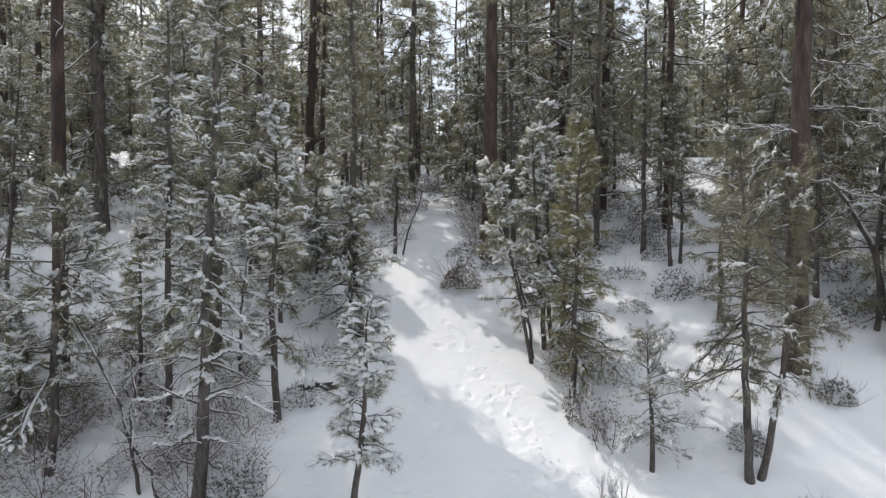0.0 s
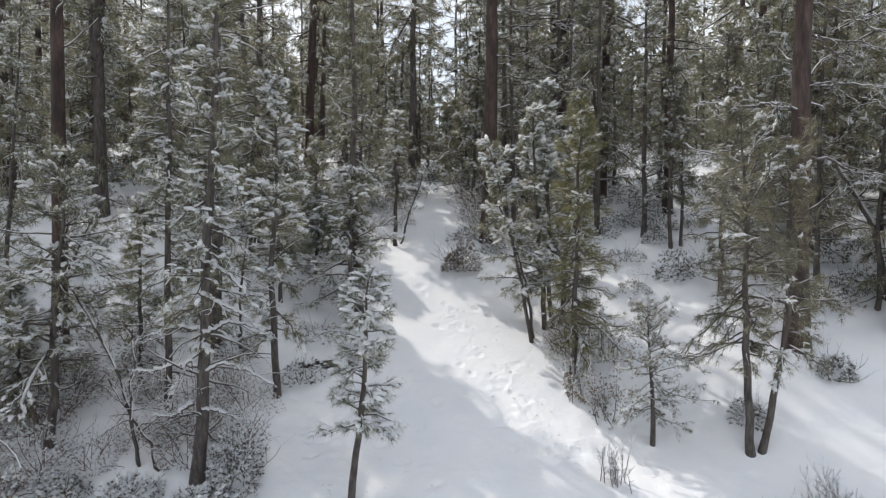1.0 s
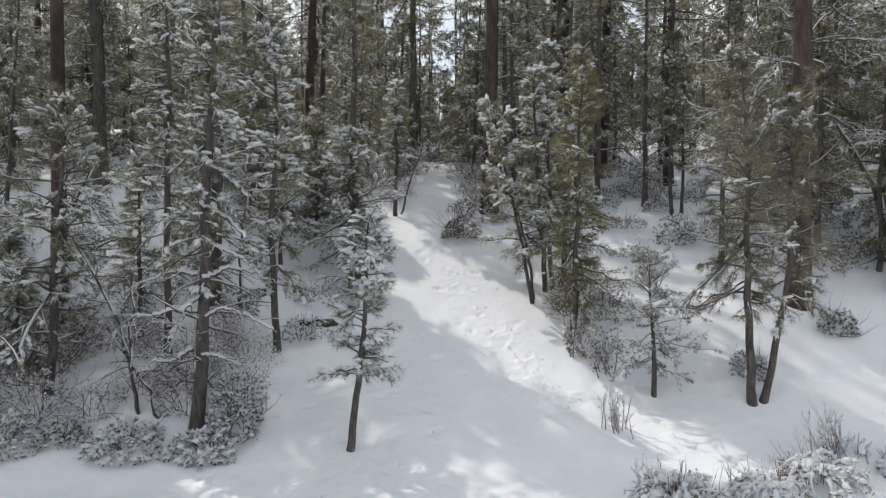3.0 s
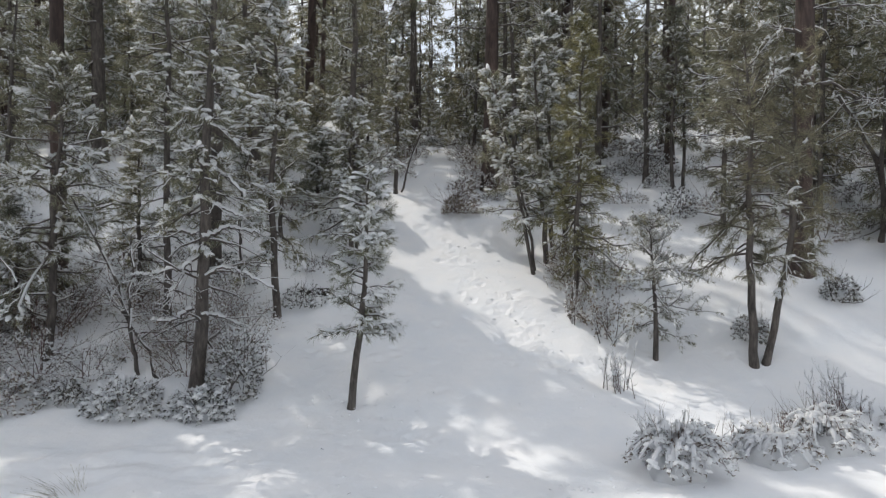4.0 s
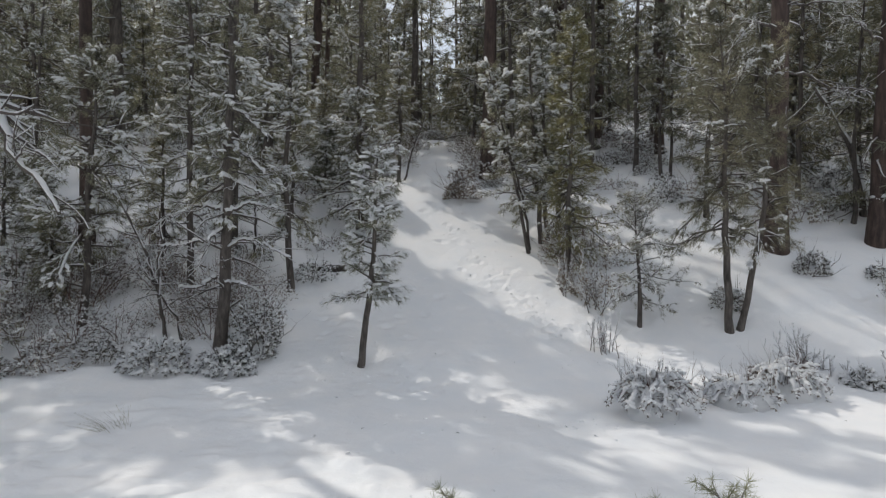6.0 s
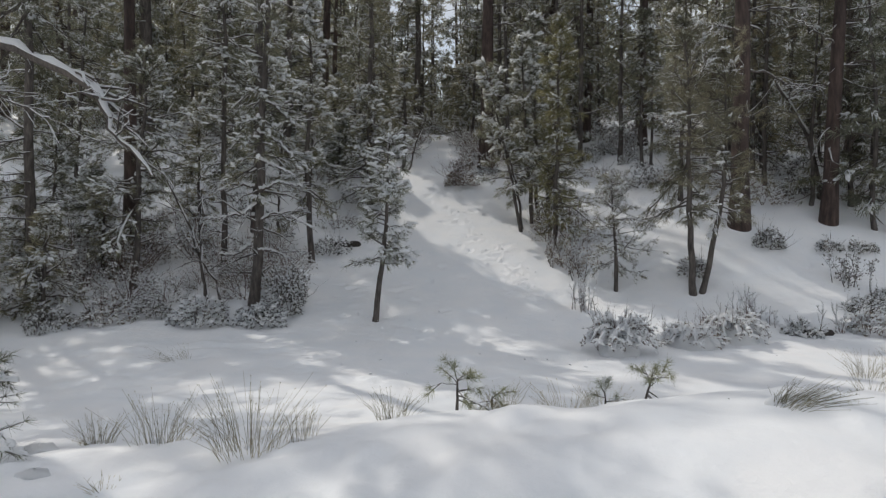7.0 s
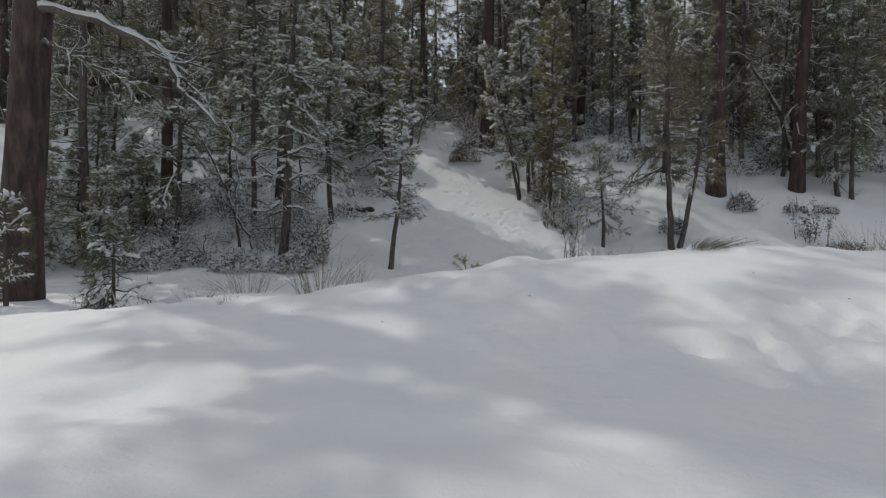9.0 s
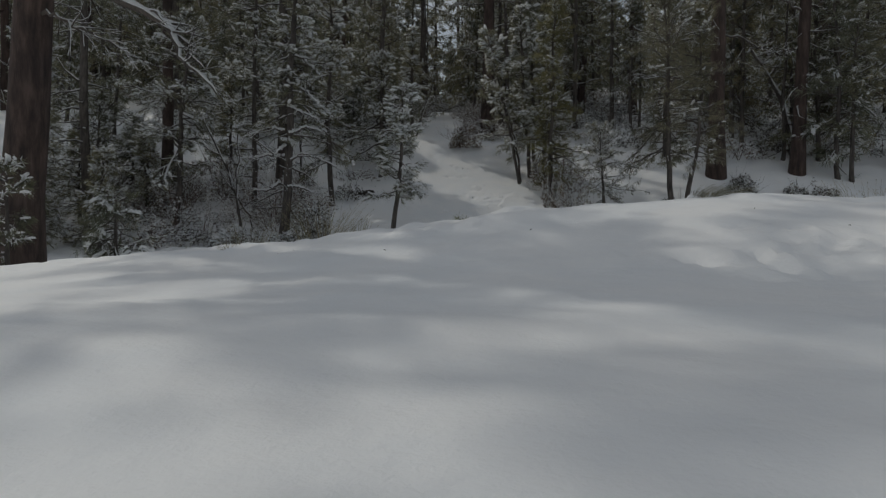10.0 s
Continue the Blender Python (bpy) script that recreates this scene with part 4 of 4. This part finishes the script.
# thickets under the pines
woody = [shrub(0.95, 1.7, 320, LEAVES_BROWN, 0.6, 460, "brown thicket of leafless brush under the pines", 11, (0.06, 0.02), "brush", (0.018, 0.05)),
         shrub(1.1, 1.2, 321, LEAVES_BROWN, 0.65, 420, "low tangle of snowy brush under the pines", 11, (0.06, 0.02), "brush", (0.018, 0.05)),
         shrub(0.8, 1.9, 322, LEAVES_BROWN, 0.5, 420, "upright brown brush dusted with snow under the pines", 12, (0.07, 0.022), "brush", (0.014, 0.035))]
leafy = [shrub(1.0, 0.95, 330, LEAVES, 0.75, 240, "snowy shrub on the wooded slope", 5, lump=(0.025, 0.065)), shrub(0.8, 1.2, 331, LEAVES, 0.6, 240, "snowy shrub on the wooded slope", 5),
         shrub(1.25, 0.8, 332, LEAVES_BROWN, 0.75, 240, "pale snow-covered shrub on the wooded slope", 5, lump=(0.025, 0.065))]


def scatter(kinds, spots, seed, group):
    rng = np.random.default_rng(seed)
    for k, (x, y) in enumerate(spots):
        ob = kinds[k % len(kinds)]
        s, a = rng.uniform(0.7, 1.2), rng.uniform(0, 6.28)
        if not ob.get("group"):
            tagged(ob, group=group)
            put(ob, x, y, s, a)
        else:
            again(ob, x, y, s, a)


def spots_in(n, x0, x1, y0, y1, seed, gap=0.8):
    rng = np.random.default_rng(seed)
    out = []
    for _ in range(n * 30):
        x, y = rng.uniform(x0, x1), rng.uniform(y0, y1)
        trail = np.interp(y, [14, 20, 28, 42, 44], [2.2, 1.0, -0.5, -0.4, -0.4])
        if y < 40.5 and abs(x - trail) < (2.6 if y < 24 else 1.7):
            continue
        if all((x - a) ** 2 + (y - b) ** 2 > gap ** 2 for a, b in out):
            out.append((x, y))
        if len(out) == n:
            break
    return out


scatter(woody, spots_in(17, -12.5, -5.0, 15.6, 18.6, 1), 51, "thicket under the pines")
scatter(leafy, spots_in(40, -18, -3.6, 18.8, 30, 2, 1.1), 52, "shrubs on the wooded slope")
scatter(leafy, spots_in(42, 5.2, 24, 21.0, 32, 3, 1.1), 53, "shrubs on the wooded slope")
scatter(leafy, spots_in(26, -6, 5, 27, 43, 4, 0.9), 54, "shrubs on the wooded slope")
scatter(woody, spots_in(14, -5, 5, 28, 46, 5, 0.8), 55, "thicket under the pines")
sparse = [shrub(1.1, 1.0, 340, LEAVES, 0.75, 120, "snowy shrub far up the wooded slope", 5, (0.12, 0.05), "shrub", (0.04, 0.09)), shrub(0.9, 1.3, 341, LEAVES_BROWN, 0.6, 120, "snowy shrub far up the wooded slope", 5, (0.12, 0.05), "shrub", (0.04, 0.09))]
scatter(sparse, spots_in(40, -26, -5, 29, 46, 8, 1.3), 58, "shrubs on the wooded slope")
scatter(sparse, spots_in(40, 5, 28, 30, 46, 9, 1.3), 59, "shrubs on the wooded slope")
scatter(sparse, spots_in(22, -22, -6, 45, 56, 10, 1.3), 60, "shrubs on the wooded slope")
scatter(sparse, spots_in(18, 8, 22, 45, 54, 11, 1.3), 61, "shrubs on the wooded slope")
scatter(leafy, [(7.7, 29.0), (8.2, 23.9), (9.3, 23.9), (6.6, 28.3), (11.4, 25.7)], 62, "shrubs on the wooded slope")
scatter(leafy, spots_in(14, -3.5, 3.5, 40.8, 44, 6, 0.7), 56, "shrubs on the wooded slope")
scatter(woody, [(1.75, 29.6), (1.5, 31.5), (1.3, 33.4), (1.0, 35.6), (-2.2, 31.4), (-2.0, 34.0), (-1.5, 36.8), (0.9, 38.2)], 63, "thicket under the pines")
scatter(woody, spots_in(4, 3.2, 5.4, 20.2, 21.5, 7, 0.5), 57, "thicket under the pines")


# leaning bare stems among the grove
def bare_tree(x, y, knots, r, seed, label, twigs=8, name="bare_tree", heap=0.0):
    rng = np.random.default_rng(seed)
    root = new(name)
    root.location = at(x, y, 0.05)
    knots = np.array(knots, float)
    s = np.linspace(0, len(knots) - 1, 16)
    pts = np.stack([np.interp(s, np.arange(len(knots)), knots[:, k]) for k in range(3)], -1)
    pts[1:-1] = (pts[:-2] + pts[1:-1] * 2 + pts[2:]) / 4
    pts[1:, :2] += np.cumsum(rng.normal(0, 0.035, (15, 2)), 0)
    rr = np.linspace(r, r * 0.4, 16)
    stem, white = Build(), Build()
    tube(stem, pts, rr, 7)
    if heap:
        tube(white, pts[2:], rr[2:] * rng.uniform(0.85, 1.15, 14) * heap, 6, 0.6, 0.9)
    for i in range(3, 14, 3):
        if rng.uniform() < 0.7:
            tube(white, pts[i:i + 3], rr[i:i + 3] * rng.uniform(0.7, 1.15, 3), 5, 0.85, 0.8)
    for k in range(twigs):
        i = rng.integers(4, 16)
        limb = Build()
        bare_limb(limb, white, pts[i], rng.uniform(0, 6.28), rng.normal(0.3, 0.4), rng.uniform(0.5, 1.3), rr[i] * 0.5, rng, True, 1)
        part("twig", limb, BARK_TWIG, root)
    part("stem", stem, BARK_DARK, root)
    part("snow", white, BOUGH_SNOW, root, "snow lining the upper side", kind="stuff")
    return tagged(root, label, "bare tree")


bare_tree(-7.25, 15.8, [(0, 0, -0.1), (-0.1, 0, 1.2), (-0.7, 0, 2.6), (-1.5, 0, 4.2)], 0.05, 61, "thin bare stem leaning out of the thicket")
bare_tree(-7.2, 15.75, [(0, 0, -0.1), (0.02, 0, 1.5), (-0.05, 0, 3.3)], 0.045, 62, "thin upright bare stem lined with snow")
bare_tree(-6.6, 15.5, [(0, 0, -0.1), (-0.6, 0, 0.9), (-1.6, 0, 2.2)], 0.04, 63, "thin bare stem leaning out of the thicket")
bare_tree(-6.13, 20.13, [(0, 0, -0.1), (0.1, 0, 1.5), (0.4, 0, 3.6)], 0.06, 64, "slender leaning dead sapling")
bare_tree(-1.8, 28.6, [(0, 0, -0.1), (0.35, 0, 1.2), (0.9, 0, 3.0)], 0.05, 65, "leaning dead sapling beside the trail")
bare_tree(14.75, 22.2, [(0, 0, -0.2), (-0.1, 0, 1.0), (-0.5, 0, 2.2), (-1.2, 0, 3.5), (-1.95, 0, 4.5)], 0.13, 66, "bent snow-covered snag among tall pines", 6, heap=1.1)
bare_tree(2.95, 21.6, [(0, 0, -0.1), (-0.3, 0, 2.0), (-1.2, 0, 4.3)], 0.06, 67, "thin pale stem leaning over the trail", 5)


# ---- the bank: dry tufts, seedlings, fallen wood ----
def tuft(tall, reach, count, seed, label, lean=(0, 0), name="grass_tuft"):
    rng = np.random.default_rng(seed)
    root = new(name)
    blades, white, heads = Build(), Build(), []
    for k in range(count):
        a, r = rng.uniform(0, 6.28), reach * 0.45 * math.sqrt(rng.uniform(0, 1))
        p = np.array([math.cos(a) * r, math.sin(a) * r, -0.05])
        out = np.array([math.cos(a), math.sin(a), 0]) * rng.uniform(0.05, 0.85) * reach + rng.normal(0, 0.04, 3) * np.array([1, 1, 0]) + np.array([*lean, 0]) * tall
        h = tall * rng.uniform(0.45, 1.05)
        pts = [p, p + out * 0.35 + (0, 0, h * 0.55), p + out + (0, 0, h)]
        tube(blades, pts, [0.0028, 0.0022, 0.001], 3, cap=False)
        for i in range(2 if k % 2 else 0):
            f = rng.uniform(0.45, 0.85)
            s0 = pts[0] * (1 - f) ** 2 + pts[1] * 2 * f * (1 - f) + pts[2] * f ** 2
            tip = s0 + (*rng.normal(0, 0.1 * tall, 2), rng.uniform(0.12, 0.25) * h)
            tube(blades, [s0, tip], [0.0018, 0.0008], 3, cap=False)
        heads.append(pts[2])
    heads = heads if tall > 0.35 else heads[:4]
    lumps(blades, np.array(heads), rng.uniform(0.002, 0.0055, len(heads)), rng, np.tile((0.0, 0.2, 1.0), (len(heads), 1)), 1.7, 1.0, 0)
    lumps(white, np.stack([rng.normal(0, reach * 0.25, 7), rng.normal(0, reach * 0.25, 7), np.full(7, -0.01)], -1), rng.uniform(0.03, 0.08, 7), rng)
    part("grass", blades, STRAW, root, kind="stuff")
    part("snow", white, BOUGH_SNOW, root, "snow heaped at the tuft's foot", kind="stuff")
    return tagged(root, label, "grass tuft")


DRY = "dry straw-coloured rabbitbrush tuft sticking out of the snow"
for k, (x, y, h, r, n) in enumerate([(-2.1, 2.45, 0.75, 0.75, 85), (-3.3, 3.1, 0.6, 0.55, 60), (-4.4, 3.9, 0.42, 0.4, 60), (-0.85, 5.0, 0.5, 0.5, 70), (0.75, 5.4, 0.55, 0.5, 60), (1.6, 5.0, 0.5, 0.6, 60),
                                     (8.6, 9.4, 0.6, 0.6, 80), (-3.1, 1.5, 0.22, 0.2, 26), (6.2, 6.0, 0.45, 0.5, 50), (2.3, 5.8, 0.5, 0.5, 50), (5.6, 4.6, 0.4, 0.4, 40),
                                     (-1.6, 2.6, 0.4, 0.3, 30), (7.4, 7.4, 0.5, 0.5, 50), (9.7, 9.9, 0.6, 0.5, 60), (6.35, 3.5, 0.85, 0.8, 110), (7.0, 3.7, 0.8, 0.8, 110)]):
    put(tuft(h, r, n, 400 + k, DRY), x, y, 1, k * 1.3, 0.02)
put(tuft(0.42, 0.5, 36, 431, "sparse dry tuft bent sideways on the snow", (-0.75, 0)), -6.1, 10.8, 1, 0, 0.02)
put(tuft(0.22, 0.35, 100, 430, "flattened clump of dry grass on the bank's edge", (1.5, 0.3)), 3.0, 1.75, 1, 0, 0.0)

pine(0.05, 5.0, 0.72, 0.035, 0.3, 0.6, 501, limbs=12, fan=1, tuft=(0.15, 0.006, 28), snow=0.4, needles=NEEDLES_FRESH, rise=14, label="pine seedling poking through the snow", name="pine_seedling", sides=6)
pine(0.62, 6.0, 0.45, 0.03, 0.15, 0.4, 502, limbs=8, fan=1, tuft=(0.14, 0.006, 26), snow=0.4, needles=NEEDLES_FRESH, rise=14, label="pine seedling poking through the snow", name="pine_seedling", sides=6)
pine(2.75, 5.6, 0.75, 0.04, 0.35, 0.65, 503, (0.2, 0), limbs=11, fan=1, tuft=(0.16, 0.006, 28), snow=0.35, needles=NEEDLES_FRESH, rise=14, label="pine seedling leaning on the bank", name="pine_seedling", sides=6)
pine(2.35, 5.9, 0.45, 0.03, 0.1, 0.5, 504, limbs=9, fan=1, tuft=(0.15, 0.006, 26), snow=0.4, needles=NEEDLES_FRESH, rise=14, label="pine seedling poking through the snow", name="pine_seedling", sides=6)
pine(-5.45, 3.35, 1.3, 0.055, 0.05, 1.25, 505, limbs=26, fan=5, tuft=(0.14, 0.007, 13), snow=0.6, cap=1.3, rise=1, needles=NEEDLES_DARK, label="small bushy pine sapling below the bank", name="pine_sapling", sides=7)
pine(-8.6, 5.6, 2.2, 0.08, 0.2, 1.3, 506, limbs=30, fan=6, tuft=(0.16, 0.01, 12), snow=0.6, rise=3, needles=NEEDLES_DARK, label="bushy pine sapling beside the old ponderosa", name="pine_sapling", sides=7)


def fallen_log(x, y, long, r, turn, label, seed):
    rng = np.random.default_rng(seed)
    root = new("fallen_log")
    root.matrix_basis = Matrix.Translation(at(x, y, 0.0)) @ Matrix.Rotation(turn, 4, "Z")
    s = np.linspace(-long / 2, long / 2, 9)
    pts = np.stack([s, rng.normal(0, 0.02, 9), np.full(9, r * 0.5) + rng.normal(0, 0.015, 9)], -1)
    body, white = Build(), Build()
    tube(body, pts, r * rng.uniform(0.85, 1.1, 9), 9)
    tube(white, pts[1:8], r * rng.uniform(0.55, 0.75, 7), 7, 0.8, 0.6)
    part("log", body, WOOD, root)
    part("snow", white, BOUGH_SNOW, root, "snow on the log")
    tagged(root, label, "log")


fallen_log(-3.75, 20.0, 1.1, 0.12, 0.3, "dark fallen log at the slope's foot", 71)
fallen_log(9.8, 13.4, 0.8, 0.1, 0.1, "short dark log in the snow", 72)


def rock(x, y, size, seed):
    """A half-buried stone with a cap of snow."""
    rng = np.random.default_rng(seed)
    root = new("rock")
    root.location = at(x, y, 0.05)
    body, white = Build(), Build()
    u, v = np.meshgrid(np.linspace(0, 2 * np.pi, 14, endpoint=False), np.linspace(0.05, np.pi * 0.75, 8))
    ball = np.stack([np.cos(u) * np.sin(v) * 1.4, np.sin(u) * np.sin(v), np.cos(v) * 0.7], -1).reshape(-1, 3)
    i, j = np.meshgrid(np.arange(7), np.arange(14), indexing="ij")
    a, b = (i * 14 + j).ravel(), (i * 14 + (j + 1) % 14).ravel()
    tris = np.concatenate([np.stack([a, a + 14, b + 14], -1), np.stack([a, b + 14, b], -1)])
    rough = rng.normal(1, 0.07, (len(ball), 1))
    body.add(ball * rough * size, tris)
    white.add((ball * rough * np.array([1.02, 1.02, 0.9]) + np.array([0, 0.06, 0.3])) * size, tris[np.repeat(i.ravel() < 4, 1).tolist() * 2])
    part("stone", body, ROCK, root)
    part("snow", white, BOUGH_SNOW, root, "cap of snow on the stone")
    tagged(root, "dark stone half buried under a cap of snow", "rock")


rock(-4.83, 3.4, 0.16, 1)
rock(-3.98, 1.92, 0.13, 2)


def litter():
    """Bits of bark and twigs that lie about on the snow."""
    rng = np.random.default_rng(9)
    b = Build()
    for k in range(36):
        x, y = (rng.uniform(-8, 9), rng.uniform(10, 24)) if k < 24 else (rng.uniform(-4, 5), rng.uniform(-3, 3))
        a, ln = rng.uniform(0, 6.28), rng.uniform(0.02, 0.08) * (1 if k < 24 else 0.5)
        p = np.array(at(x, y)) + (0, 0, 0.012)
        tube(b, [p, p + (math.cos(a) * ln / 2, math.sin(a) * ln / 2, 0.008), p + (math.cos(a) * ln, math.sin(a) * ln, 0.004)], [0.003, 0.004, 0.002], 3)
    tagged(new("forest_litter", b.mesh("forest_litter", BARK_DARK)), "scattered twigs and bark bits on the snow", "litter", kind="stuff")


litter()


def snow_crumbs():
    """Loose clods of snow beside the trail and under the pines."""
    rng = np.random.default_rng(14)
    n = 240
    y = rng.uniform(14.6, 26, n)
    x = np.interp(y, [14, 18, 22, 26], [4.0, 2.3, 1.0, 0.1]) + rng.normal(0, 0.55, n)
    more = [(rng.normal(-1.7, 0.8, 160), rng.normal(14.8, 0.9, 160)), (rng.uniform(-7, 1, 260), rng.uniform(7, 12, 260)), (rng.normal(2.6, 0.6, 90), rng.normal(11.2, 0.35, 90))]
    x, y = np.concatenate([x] + [a for a, _ in more]), np.concatenate([y] + [b for _, b in more])
    b = Build()
    lumps(b, np.stack([x, y, height(x, y) - 0.008], -1), rng.uniform(0.3, 1.0, len(x)) ** 2.2 * 0.055, rng, None, 1.4, 0.45, 0)
    tagged(new("snow_crumbs", b.mesh("snow_crumbs", SNOW)), "loose clods of snow scattered beside the trail", "snow", kind="stuff")


snow_crumbs()
